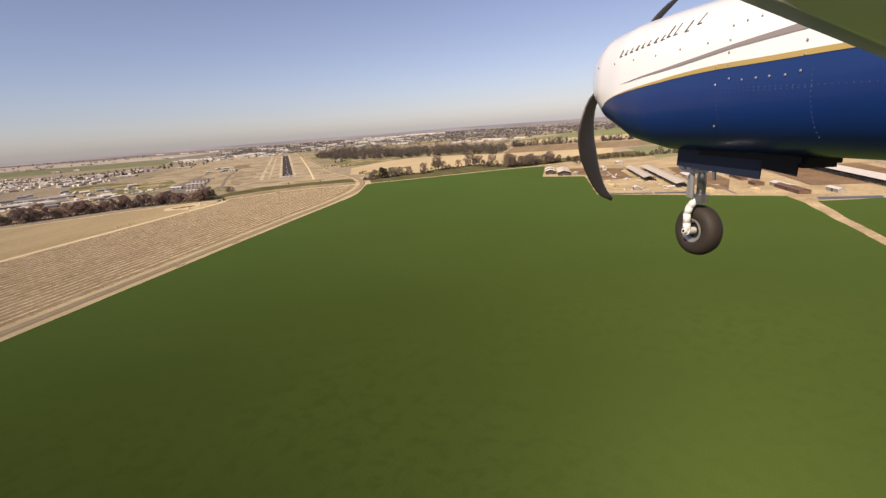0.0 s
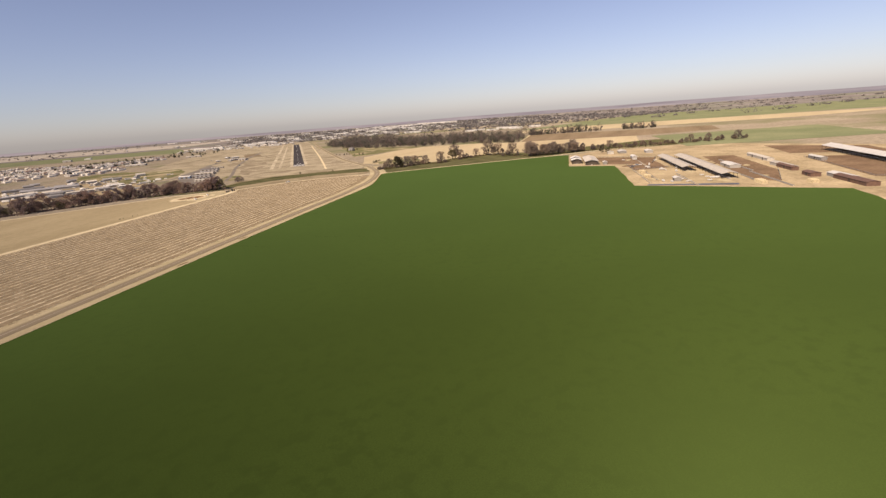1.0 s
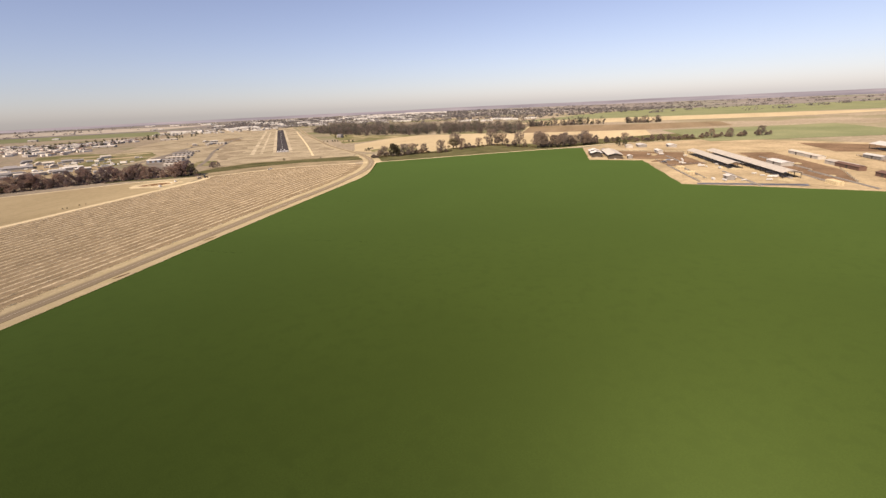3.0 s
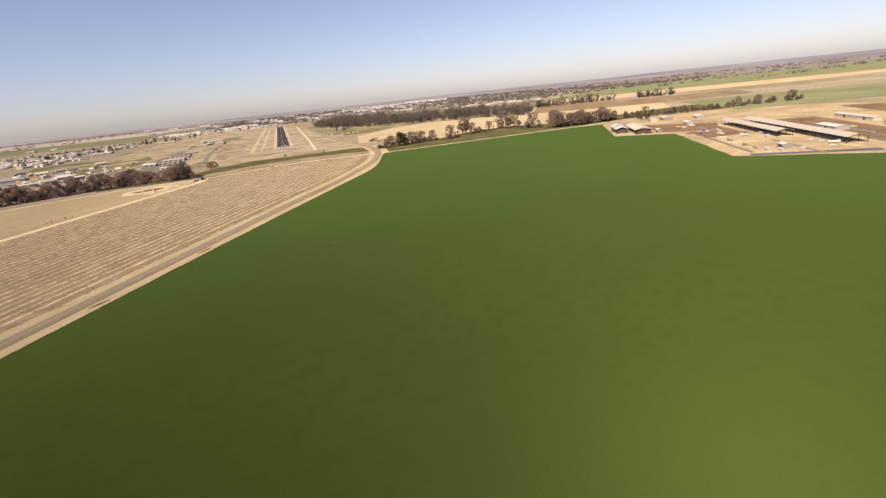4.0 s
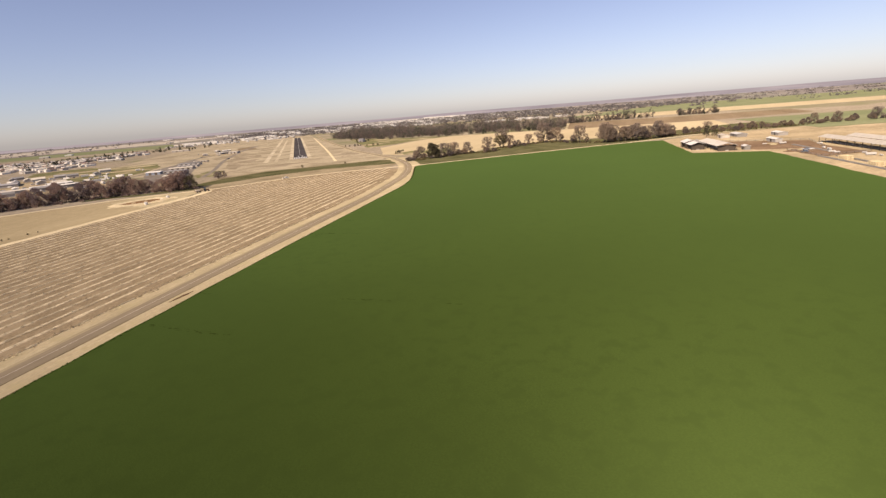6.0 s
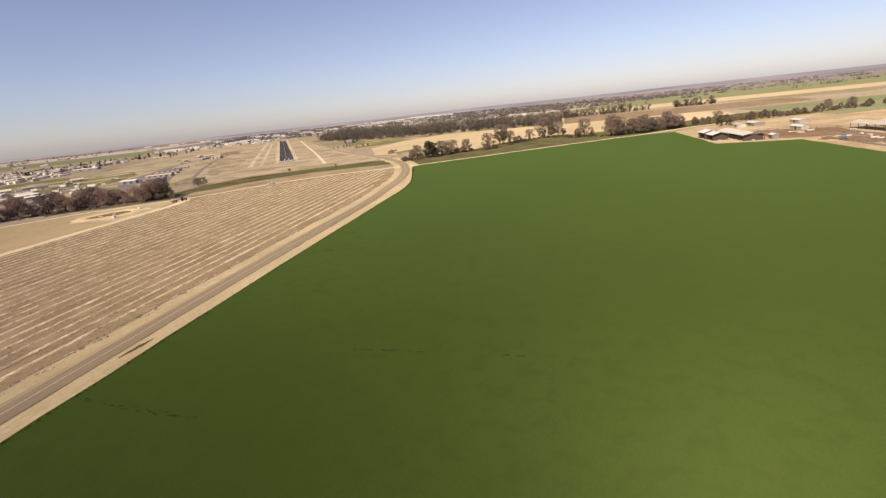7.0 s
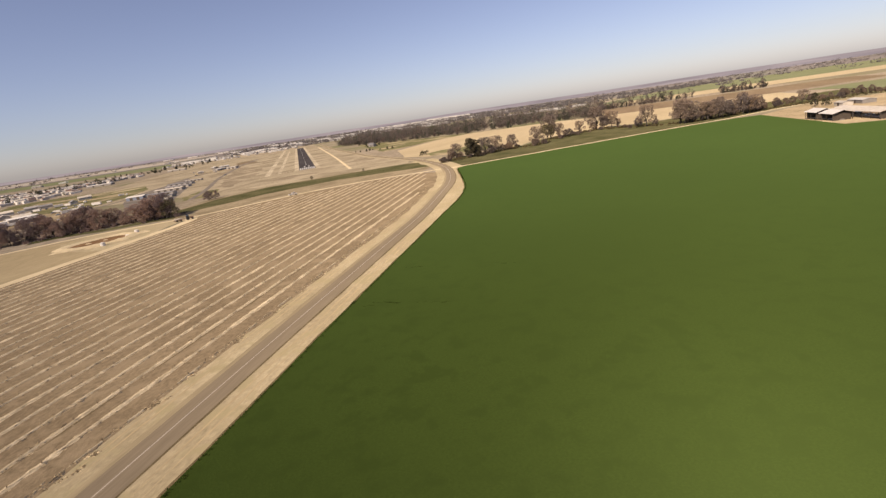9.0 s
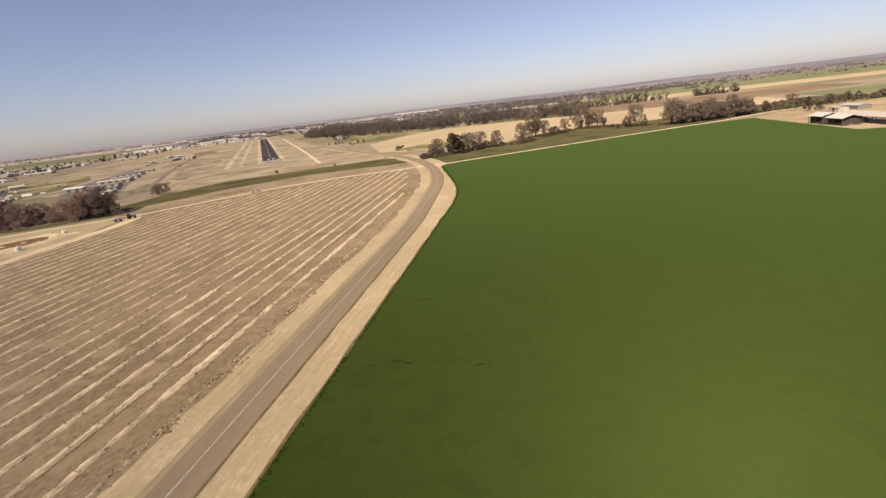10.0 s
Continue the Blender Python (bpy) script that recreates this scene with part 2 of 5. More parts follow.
M_water = paint("still murky water", (0.10, 0.09, 0.085), 0.35, vary=0.2, scale=0.1)


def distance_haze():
    """Far country as a glowing backdrop, haze coloured into bands of fields and woods."""
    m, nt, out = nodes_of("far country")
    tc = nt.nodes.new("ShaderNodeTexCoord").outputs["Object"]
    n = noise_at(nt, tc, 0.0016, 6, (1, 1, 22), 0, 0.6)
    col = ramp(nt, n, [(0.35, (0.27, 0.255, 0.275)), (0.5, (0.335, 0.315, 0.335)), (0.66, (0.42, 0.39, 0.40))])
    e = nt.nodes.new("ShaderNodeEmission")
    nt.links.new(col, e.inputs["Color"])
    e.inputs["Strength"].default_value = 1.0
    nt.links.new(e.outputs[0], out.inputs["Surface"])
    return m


M_far = distance_haze()


# ---- building helpers ----
def mesh_of(name, verts, faces, material, smooth=False):
    me = bpy.data.meshes.new(name)
    me.from_pydata([tuple(v) for v in verts], [], [tuple(f) for f in faces])
    me.materials.append(material)
    if smooth:
        me.polygons.foreach_set("use_smooth", [True] * len(me.polygons))
    me.update()
    return me


def holder(name, label, category, group="", kind="", m=None):
    ob = tagged(new(name), label, category, group, kind)
    if m is not None:
        ob.matrix_world = m
    return ob


def part(name, bm, material, parent, label="", smooth=False):
    me = bpy.data.meshes.new(name)
    bm.to_mesh(me)
    bm.free()
    me.materials.append(material)
    if smooth:
        me.polygons.foreach_set("use_smooth", [True] * len(me.polygons))
    ob = tagged(new(name, me), label)
    ob.parent = parent
    return ob


def part_data(name, me, parent, label=""):
    ob = tagged(new(name, me), label)
    ob.parent = parent
    return ob


def box(bm, cx, cy, cz, sx, sy, sz, turn=0.0, bevel=0.0):
    r = bmesh.ops.create_cube(bm, size=1.0, matrix=pose(cx, cy, cz, 0, 0, turn) @ Matrix.Diagonal((sx, sy, sz, 1)))
    if bevel:
        edges = list({e for v in r["verts"] for e in v.link_edges})
        bmesh.ops.bevel(bm, geom=edges, offset=bevel, segments=2, affect="EDGES")
    return bm


def rod(bm, a, b, ra, rb, sides=8):
    a, b = Vector(a), Vector(b)
    m = Matrix.Translation((a + b) / 2) @ (b - a).to_track_quat("Z", "Y").to_matrix().to_4x4()
    bmesh.ops.create_cone(bm, cap_ends=True, segments=sides, radius1=ra, radius2=rb, depth=(b - a).length, matrix=m)
    return bm


def along_road(u, v):
    """A place by its way along the county road and across it, to the right."""
    s, c = math.sin(radians(ROAD_TURN)), math.cos(radians(ROAD_TURN))
    return (u * s + v * c, u * c - v * s)


def outline(points, step=9.0, wobble=0.6, seed=0):
    """The closed outline through the corner points, with slightly uneven edges."""
    pts = []
    for i, p in enumerate(points):
        q = points[(i + 1) % len(points)]
        n = max(1, int(math.dist(p, q) / step))
        for k in range(n):
            x, y = p[0] + (q[0] - p[0]) * k / n, p[1] + (q[1] - p[1]) * k / n
            w = wobble * noise.noise((x * 0.07, y * 0.07, seed))
            w2 = wobble * noise.noise((x * 0.07, y * 0.07, seed + 9.3))
            pts.append((x + w, y + w2))
    return pts


def land(name, points, z, material, label, category="field", step=9.0, wobble=0.6, thick=0.0):
    bm = bmesh.new()
    vs = [bm.verts.new((x, y, z)) for x, y in outline(points, step, wobble, z)]
    f = bm.faces.new(vs)
    if f.normal.z < 0:
        f.normal_flip()
    bm.normal_update()
    if thick:
        bmesh.ops.extrude_face_region(bm, geom=[f])
        for v in vs:
            v.co.z -= thick
    bmesh.ops.triangulate(bm, faces=bm.faces[:])
    bmesh.ops.recalc_face_normals(bm, faces=bm.faces[:])
    if not thick:
        for f in bm.faces:
            if f.normal.z < 0:
                f.normal_flip()
    me = bpy.data.meshes.new(name)
    bm.to_mesh(me)
    bm.free()
    me.materials.append(material)
    return tagged(new(name, me), label, category, "", "structure")


def smooth_line(points, step=5.0):
    pts = [Vector((*p, 0)) for p in points]
    pts = [pts[0] * 2 - pts[1]] + pts + [pts[-1] * 2 - pts[-2]]
    out = []
    for i in range(1, len(pts) - 2):
        a, b, c, d = pts[i - 1:i + 3]
        n = max(1, int((c - b).length / step))
        for k in range(n):
            t = k / n
            out.append(0.5 * (2 * b + (c - a) * t + (2 * a - 5 * b + 4 * c - d) * t * t + (3 * b - a - 3 * c + d) * t ** 3))
    out.append(pts[-2])
    return out


def ribbon_mesh(name, points, left, right, z, material, wobble=0.0, step=5.0, crown=0.0):
    line = smooth_line(points, step)
    verts, faces = [], []
    for i, p in enumerate(line):
        d = (line[min(i + 1, len(line) - 1)] - line[max(i - 1, 0)]).normalized()
        n = Vector((d.y, -d.x, 0))
        wl = wobble * noise.noise(p * 0.11)
        wr = wobble * noise.noise(p * 0.13 + Vector((7, 3, 0)))
        a, b = p + n * (left + wl), p + n * (right + wr)
        c = (a + b) / 2
        verts += [(a.x, a.y, z), (c.x, c.y, z + crown), (b.x, b.y, z)]
        if i:
            k = 3 * i
            faces += [(k - 3, k - 2, k + 1, k), (k - 2, k - 1, k + 2, k + 1)]
    faces = [f[::-1] for f in faces]
    return mesh_of(name, verts, faces, material)


def ribbon(name, points, left, right, z, material, label, category="road", wobble=0.0, crown=0.0):
    return tagged(new(name, ribbon_mesh(name, points, left, right, z, material, wobble, crown=crown)), label, category, "", "structure")


def beside(points, off):
    """The line that runs off metres to the right of a smooth line."""
    line = smooth_line(points, 8.0)
    out = []
    for i, p in enumerate(line):
        d = (line[min(i + 1, len(line) - 1)] - line[max(i - 1, 0)]).normalized()
        out.append((p.x + d.y * off, p.y - d.x * off))
    return out


# ---- the land ----
def ground_sheet():
    verts, faces = [], []
    rings, seg = [0, 60, 200, 500, 1000, 1800, 3000, 4000, 4650], 96
    verts.append((0, 0, 0))
    for r in rings[1:]:
        for k in range(seg):
            a = 2 * math.pi * k / seg
            verts.append((r * math.sin(a), r * math.cos(a), 0))
    for k in range(seg):
        faces.append((0, 1 + (k + 1) % seg, 1 + k))
    for i in range(len(rings) - 2):
        for k in range(seg):
            a, b = 1 + i * seg + k, 1 + i * seg + (k + 1) % seg
            faces.append((a, b, b + seg, a + seg))
    return tagged(new("ground", mesh_of("ground", verts, faces, M_plain)), "flat dry valley ground of bleached grass", "ground", "", "structure")


ground_sheet()


def far_rim():
    verts, faces, seg = [], [], 180
    for k in range(seg):
        a = 2 * math.pi * k / seg
        top = 23 + 12 * math.sin(a) + 4 * noise.noise((math.sin(a) * 6, math.cos(a) * 6, 2.0)) + 3 * noise.noise((math.sin(a) * 30, math.cos(a) * 30, 5.0))
        for z in (-2, top):
            verts.append((4600 * math.sin(a), 4600 * math.cos(a), z))
    for k in range(seg):
        a, b = 2 * k, 2 * ((k + 1) % seg)
        faces.append((a, a + 1, b + 1, b))
    return tagged(new("backdrop", mesh_of("backdrop", verts, faces, M_far)), "glowing backdrop of hazy far country on the horizon", "backdrop", "", "structure")


far_rim()
# outer ground ring whose base colour carries the haze
ribbon("plain_far", [(4500 * math.sin(a), 4500 * math.cos(a)) for a in [radians(q) for q in range(-75, 76, 10)]], -80, 2350, 0.03, M_hazed_plain, "far plain of fields and woods, greyed with painted haze", "plain", wobble=60)

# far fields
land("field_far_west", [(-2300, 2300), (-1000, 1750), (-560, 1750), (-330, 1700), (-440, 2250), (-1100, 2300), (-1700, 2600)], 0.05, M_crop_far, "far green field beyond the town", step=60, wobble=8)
land("field_pale_west", [(-2900, 2700), (-1500, 2480), (-500, 2500), (-300, 3300), (-1800, 3700), (-3200, 3200)], 0.05, M_fallow, "far pale fallow field", step=80, wobble=10)
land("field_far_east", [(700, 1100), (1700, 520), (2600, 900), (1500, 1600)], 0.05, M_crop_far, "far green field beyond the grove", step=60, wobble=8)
land("field_pale_east", [(560, 1010), (700, 840), (1150, 560), (1500, 500), (1350, 700), (800, 1080)], 0.06, M_wheat, "pale stubble field beyond the grove", step=40, wobble=4)

# the crop field beside the county road
ROAD = [along_road(-600, -39.8), along_road(-300, -39.8), along_road(0, -39.8), along_road(100, -38.6), along_road(156, -37.6), (68, 196), (85, 231), (98.8, 270),
        (109.5, 313), (114.5, 359), (115.5, 402), (113, 442), (106.5, 525), (101, 610), (100.5, 788), (101, 990), (106, 1240), (120, 1700)]
CROP_EDGE = [p for p in beside(ROAD[:6], 9.7) if -900 < p[1] < 78] + [(36.2, 118.6), (55.8, 150.8), (71.1, 175.7), (84.6, 204.4), (97.6, 245), (105.5, 272), (110.6, 288)]
CROP = CROP_EDGE + [(115, 293), (124, 295),
        (190, 292), (240, 290), (300, 288), (348, 280), (363, 272), (295, 163), (328, 127), (258, 9), (283, -19), (344, -93), (328, -118), (288, -166), (250, -212),
        (200, -300), (120, -440), (-60, -640)]
land("field_crop", CROP, 0.32, M_crop, "dense dark green crop field", step=6, wobble=0.9, thick=0.3)
land("field_crop_east", [(339, -119), (376, -137), (470, -230), (420, -420), (206, -318), (260, -210), (299, -163)], 0.32, M_crop, "green crop field beyond the dirt track", step=6, wobble=0.8, thick=0.3)
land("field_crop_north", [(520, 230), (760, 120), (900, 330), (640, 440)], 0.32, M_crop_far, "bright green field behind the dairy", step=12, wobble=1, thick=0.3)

# orchard, verges, road
ORCHARD = [p for p in beside(ROAD[:9], -7.7) if p[1] < 290] + [(89, 300), (60, 309), (18, 309), (-16, 301),
           (-58, 285), along_road(196, -185), along_road(0, -185), along_road(-560, -185)]
land("field_orchard", ORCHARD, 0.03, M_orchard, "tilled brown soil of a young orchard", step=7, wobble=0.8)
land("field_grass_west", [(-74, 284), along_road(150, -187), along_road(0, -187), along_road(-300, -187), (-700, 60), (-420, 190), (-232, 248), (-150, 277), (-110, 288)], 0.02, M_lawn, "mown dry grass field", step=8, wobble=0.8)
ribbon("verge", ROAD[:11], -8.6, 11.4, 0.045, M_sand, "bleached sandy road verge", "verge", wobble=1.2)
ribbon("road_edge", ROAD[10:], -4.6, 4.4, 0.05, M_sand, "pale dusty edge of the road", "verge", wobble=0.8)
ribbon("road_shoulder", ROAD[:11], -3.9, -2.4, 0.062, M_shoulder, "dusty brown road shoulder", "shoulder", wobble=0.5)
ribbon("road_shoulder", ROAD[:11], 2.6, 3.55, 0.062, M_dark_soil, "narrow brown rut along the asphalt", "shoulder", wobble=0.3)
ribbon("crop_edge", CROP_EDGE, -0.75, 0.05, 0.062, M_dark_soil, "dark brown soil along the crop", "crop edge", wobble=0.5)
road = ribbon("road", ROAD, -2.6, 3.1, 0.075, M_asphalt, "worn grey two-lane asphalt road", "road", crown=0.05)
tagged(new("centre_line", ribbon_mesh("centre_line", ROAD[:11], -0.13, 0.09, 0.131, M_worn_line, 0.05, 3.0)), "faded pale centre line").parent = road
ribbon("track_orchard_west", [(-64, 290), along_road(200, -188), along_road(100, -187), along_road(0, -187), along_road(-300, -187)], -3.4, 3.2, 0.06, M_track, "bleached sandy farm track", "track", wobble=1.0)
ribbon("track_orchard_north", [(-64, 288), (-16, 304), (20, 313), (60, 313), (88, 306), (104, 306)], -1.9, 1.9, 0.06, M_track, "pale headland track", "track", wobble=0.8)
ribbon("track_grass_north", [(-64, 290), (-110, 291), (-150, 280), (-232, 251), (-420, 190)], -2.2, 2.0, 0.06, M_track, "pale dirt track along the trees", "track", wobble=0.8)
ribbon("track_crop_north", [(109, 300), (124, 299), (190, 297), (250, 295), (310, 293), (350, 290), (420, 296), (520, 280)], -1.7, 1.7, 0.07, M_track, "pale dirt track along the crop", "track", wobble=0.7)

# ditch and its banks
land("ditch_bank", [(-80, 296), (-58, 290), (-16, 306), (20, 314), (60, 314), (90, 310), (104, 330), (108, 395), (60, 405), (-20, 410), (-60, 385), (-85, 330)], 0.02, M_bank, "dry strawy ditch bank", "bank", step=7, wobble=1.5)
land("ditch", [(-84, 312), (-60, 326), (-20, 349), (36, 359), (76, 348), (104, 338), (108, 384), (100, 394), (44, 399), (-18, 402), (-54, 374), (-80, 340)], 0.05, M_weed, "weedy green irrigation ditch", "ditch", step=5, wobble=2.0)

# airfield
land("airfield", [(-250, 560), (-110, 470), (-60, 400), (104, 400), (112, 440), (96, 620), (95, 1000), (102, 1750), (-220, 1750), (-260, 1000)], 0.015, M_grass, "bleached grass of the airfield", step=20, wobble=2)
RWY = [(22.0, 545), (31.5, 832), (51.5, 1545)]
runway = ribbon("runway", [RWY[0], RWY[2]], -9.2, 9.2, 0.12, M_runway, "dark asphalt runway with white threshold bars", "runway")
ribbon("runway_shoulder", [(21.7, 538), (51.8, 1552)], -14.5, 14.5, 0.07, M_graded, "pale gravel runway shoulder", "shoulder", wobble=0.6)
for points, half, what in (([(-22, 535), (6, 1500)], 3.0, "pale graded strip"), ([(-9, 540), (18, 1400)], 2.0, "pale graded strip"),
                           ([(57.4, 446), (70.5, 740), (91, 1330)], 1.5, "pale dirt track beside the runway")):
    ribbon("track_airfield", points, -half, half, 0.06, M_track if half == 1.5 else M_graded, what, "track", wobble=0.8)
ribbon("furrow_airfield", [(-10, 535), (-2, 541), (12.5, 549)], -0.8, 0.8, 0.09, M_dark_soil, "dark furrow before the runway", "furrow", wobble=0.5)


def runway_mark(x, y, w, l):
    """A painted bar x metres right of the centre line, y metres beyond the threshold."""
    d = Vector((RWY[2][0] - RWY[0][0], RWY[2][1] - RWY[0][1], 0)).normalized()
    n = Vector((d.y, -d.x, 0))
    p = Vector((*RWY[0], 0.135)) + d * y + n * x
    vs = [p - n * w / 2, p + n * w / 2, p + n * w / 2 + d * l, p - n * w / 2 + d * l]
    ob = new("marking", mesh_of("marking", vs, [(0, 1, 2, 3)], M_line))
    ob.parent = runway
    return ob


for i in range(8):
    runway_mark(-7.7 + 2.2 * i, 3, 1.15, 30)
for i in range(22):
    runway_mark(0, 75 + i * 42, 0.4, 24)
for x in (-2.6, 2.6):
    runway_mark(x, 44, 1.6, 16)

# taxiways and aprons
land("apron", [(-165, 600), (-158, 520), (-128, 412), (-98, 428), (-104, 520), (-112, 620), (-128, 740), (-141, 783), (-150, 700)], 0.04, M_apron, "worn grey apron between the hangars", "apron", step=12, wobble=2)
ribbon("taxiway", [(-186, 486), (-158, 560), (-150, 680), (-141, 800), (-112, 900), (-78, 1000), (-52, 1100)], -3.2, 3.2, 0.08, M_apron, "grey airfield access road", "road")
land("apron", [(-146, 868), (-120, 850), (-74, 858), (-70, 905), (-84, 930), (-120, 925), (-148, 912)], 0.04, M_yard, "pale dusty apron between the sheds", "apron", step=12, wobble=3)
land("airfield_bare", [(-76, 640), (-74, 760), (-44, 800), (-28, 644), (-46, 547), (-55, 474), (-66, 500)], 0.045, M_scuff, "scuffed brown stretch of the airfield", "bare ground", step=9, wobble=5)
ribbon("taxiway", [(-80, 412), (-79, 503), (-84, 694), (-74, 970), (-57, 1167)], -2.6, 2.6, 0.085, M_apron, "narrow grey airfield access road", "road")
land("airfield_bare", [(-97, 1096), (-66, 1139), (-50, 986), (-86, 978)], 0.03, M_brown, "bare brown patch of the airfield", "bare ground", step=10, wobble=4)
land("meadow_west", [(-382, 816), (-345, 830), (-304, 837), (-262, 775), (-195, 763), (-171, 679), (-170, 583), (-190, 515), (-240, 545), (-290, 642), (-338, 666)], 0.03, M_meadow, "patchy green pasture", step=15, wobble=4)
land("pasture_strip", [(-330, 690), (-255, 640), (-186, 640), (-180, 655), (-250, 668), (-322, 715)], 0.045, M_lawn, "dry grass strip across the pasture", "meadow", step=10, wobble=4)
land("pasture_bare", [(-228, 735), (-205, 752), (-186, 735), (-200, 715), (-224, 715)], 0.05, M_sand, "pale bare patch in the pasture", "bare ground", step=6, wobble=4)
land("yard_west", [(-420, 420), (-250, 380), (-170, 430), (-200, 520), (-330, 640), (-520, 620)], 0.025, M_yard, "pale dirt yard between sheds", "yard", step=15, wobble=3)

# east side
land("field_stubble", [(118, 470), (140, 602), (222, 700), (293, 745), (396, 686), (459, 607), (640, 480), (560, 376), (420, 368), (350, 384), (325, 405), (270, 410), (228, 402), (205, 378), (188, 380), (196, 400), (160, 425), (130, 430)], 0.03, M_wheat, "golden stubble field", step=14, wobble=2)
land("field_ploughed", [(462, 608), (592, 812), (756, 650), (900, 560), (800, 440), (640, 482)], 0.035, M_brown, "brown ploughed field", step=14, wobble=1.5)
land("meadow_grove", [(128, 640), (150, 1020), (250, 820), (360, 710), (293, 748), (222, 703), (150, 640)], 0.03, M_meadow, "green meadow beside the grove", step=14, wobble=3)
land("bank_east", [(113, 322), (120, 302), (350, 293), (430, 300), (600, 240), (680, 330), (560, 380), (420, 372), (345, 380), (318, 408), (280, 408), (236, 398), (204, 372), (160, 366), (134, 372), (120, 350)], 0.02, M_weed, "weedy green bank under the trees", "bank", step=9, wobble=2)
ribbon("track_ploughed", [(459, 607), (592, 813)], -2.5, 2.5, 0.07, M_sand, "pale track along the ploughed field", "track", wobble=0.6)

# dairy ground
land("yard_dairy", [(363, 272), (295, 163), (328, 127), (258, 9), (283, -19), (344, -93), (328, -118), (288, -166), (250, -212), (260, -210), (299, -163), (339, -119), (376, -137), (420, -175), (620, 40), (560, 250), (430, 290)], 0.05, M_yard, "pale trodden dairy yard", "yard", step=8, wobble=0.8)
for i, pts in enumerate(([(352, 200), (368, 214), (405, 156), (364, 114), (344, 132), (333, 142)], [(338, 122), (380, 128), (352, 78), (318, 84)], [(436, 120), (462, 104), (394, -2), (345, -44), (336, -28)],
            [(400, -72), (480, 40), (560, -8), (470, -120)], [(500, 70), (560, 150), (600, 60), (560, 10)])):
    land("corral", pts, 0.08 + 0.008 * i, M_corral, "brown trodden cattle corral", "corral", step=8, wobble=0.8)
land("pond", [(266, 4), (270, 8), (318, -32), (313, -37)], 0.135, M_water, "long narrow grey settling pond", "pond", step=8, wobble=0.5)
land("pond", [(346, -114), (354, -108), (384, -130), (376, -136)], 0.09, M_water, "grey settling pond beside the track", "pond", step=8, wobble=0.5)

# damp hollows in the verge, and thin spots in the crop
M_wet = soil("wet brown mud", (0.085, 0.048, 0.028), (0.14, 0.085, 0.05), 0.3, 1.5, fine=0.3)
for u0, u1, v0, v1 in ((-10.4, -1.4, -34.6, -33.7), (-64, -56.5, -34.4, -33.4)):
    n, left, right = 8, [], []
    for k in range(n + 1):
        q = k / n
        half = 0.68 * math.sin(math.pi * (0.04 + 0.92 * q)) ** 0.7 * (1 + 0.5 * noise.noise((u0 + k, 2.0, 1.0)))
        left.append(along_road(u0 + (u1 - u0) * q, v0 + (v1 - v0) * q - half))
        right.append(along_road(u0 + (u1 - u0) * q, v0 + (v1 - v0) * q + half * 0.8))
    land("wet_patch", left + right[::-1], 0.075, M_wet, "wet brown hollow in the road verge", "wet patch", step=1.0, wobble=0.25)
rg = random.Random(3)
for ax, ay, bx, by, n in ((11.5, 68.5, 17.0, 64.1, 8), (19.6, 62.3, 26.0, 57.9, 6), (24.0, 88.4, 27.4, 85.8, 4), (43.5, 74.7, 48.4, 70.9, 4), (-32.7, -11.5, -16.0, -25.3, 16), (-36.1, -8.8, -35.4, -9.3, 2),
                          (9.6, -14.3, 21.7, -22.7, 9), (33.5, -30.8, 36.0, -32.8, 3), (9.4, 67.3, 10.2, 66.7, 2), (-25.9, 10.0, -24.9, 9.3, 2)):
    for i in range(n):
        q = (i + rg.random()) / n
        x, y = ax + (bx - ax) * q + rg.gauss(0, 0.25), ay + (by - ay) * q + rg.gauss(0, 0.25)
        turn, w, l = math.atan2(by - ay, bx - ax) + rg.uniform(-0.3, 0.3), rg.uniform(0.06, 0.22), rg.uniform(0.3, 1.1)
        ring = [(x + l * r * math.cos(a) * math.cos(turn) - w * r * math.sin(a) * math.sin(turn), y + l * r * math.cos(a) * math.sin(turn) + w * r * math.sin(a) * math.cos(turn)) for a, r in [(0.571 * k, rg.uniform(0.7, 1.2)) for k in range(11)]]
        land("crop_gap", ring, 0.324 + 0.004 * (i % 12), M_crop_thin, "thin dark gap in the crop", "crop gap", step=2.0, wobble=0.15)

for pts in ([(-100, 700), (-62, 760), (-58, 850), (-88, 840), (-112, 770)], [(72, 500), (96, 520), (92, 600), (78, 590)],
            [(-22, 470), (-6, 452), (24, 448), (30, 470), (2, 486)], [(-40, 860), (-18, 900), (-14, 980), (-36, 960)]):
    land("scuffed_ground", pts, 0.04, M_scuff, "scuffed grey bare ground of the airfield", "bare ground", step=7, wobble=5)
land("airfield_green", [(-92, 448), (-84, 486), (-66, 478), (-60, 440), (-66, 412), (-86, 412)], 0.035, M_meadow, "patchy green corner of the airfield", "meadow", step=8, wobble=3)
ribbon("track_town", [(-420, 640), (-310, 740), (-180, 790), (-120, 900)], -2.5, 2.5, 0.07, M_sand, "pale dirt road through the pasture", "track", wobble=0.8)
ribbon("track_stubble", [(121, 398), (150, 392), (188, 378), (212, 392), (236, 404), (290, 412), (340, 396), (420, 371)], -1.6, 1.6, 0.07, M_sand, "pale farm track along the trees", "track", wobble=0.8)
land("meadow_ditch", [(140, 470), (166, 486), (205, 468), (200, 425), (178, 398), (150, 405), (136, 430)], 0.05, M_meadow, "small green meadow beside the ditch", "meadow", step=6, wobble=2)
for off in (-7.4, -5.9, 5.2, 6.9):
    ribbon("wheel_rut", ROAD[1:9], off - 0.17, off + 0.17, 0.056, M_rut, "faint wheel rut in the sandy verge", "wheel rut", wobble=0.35)
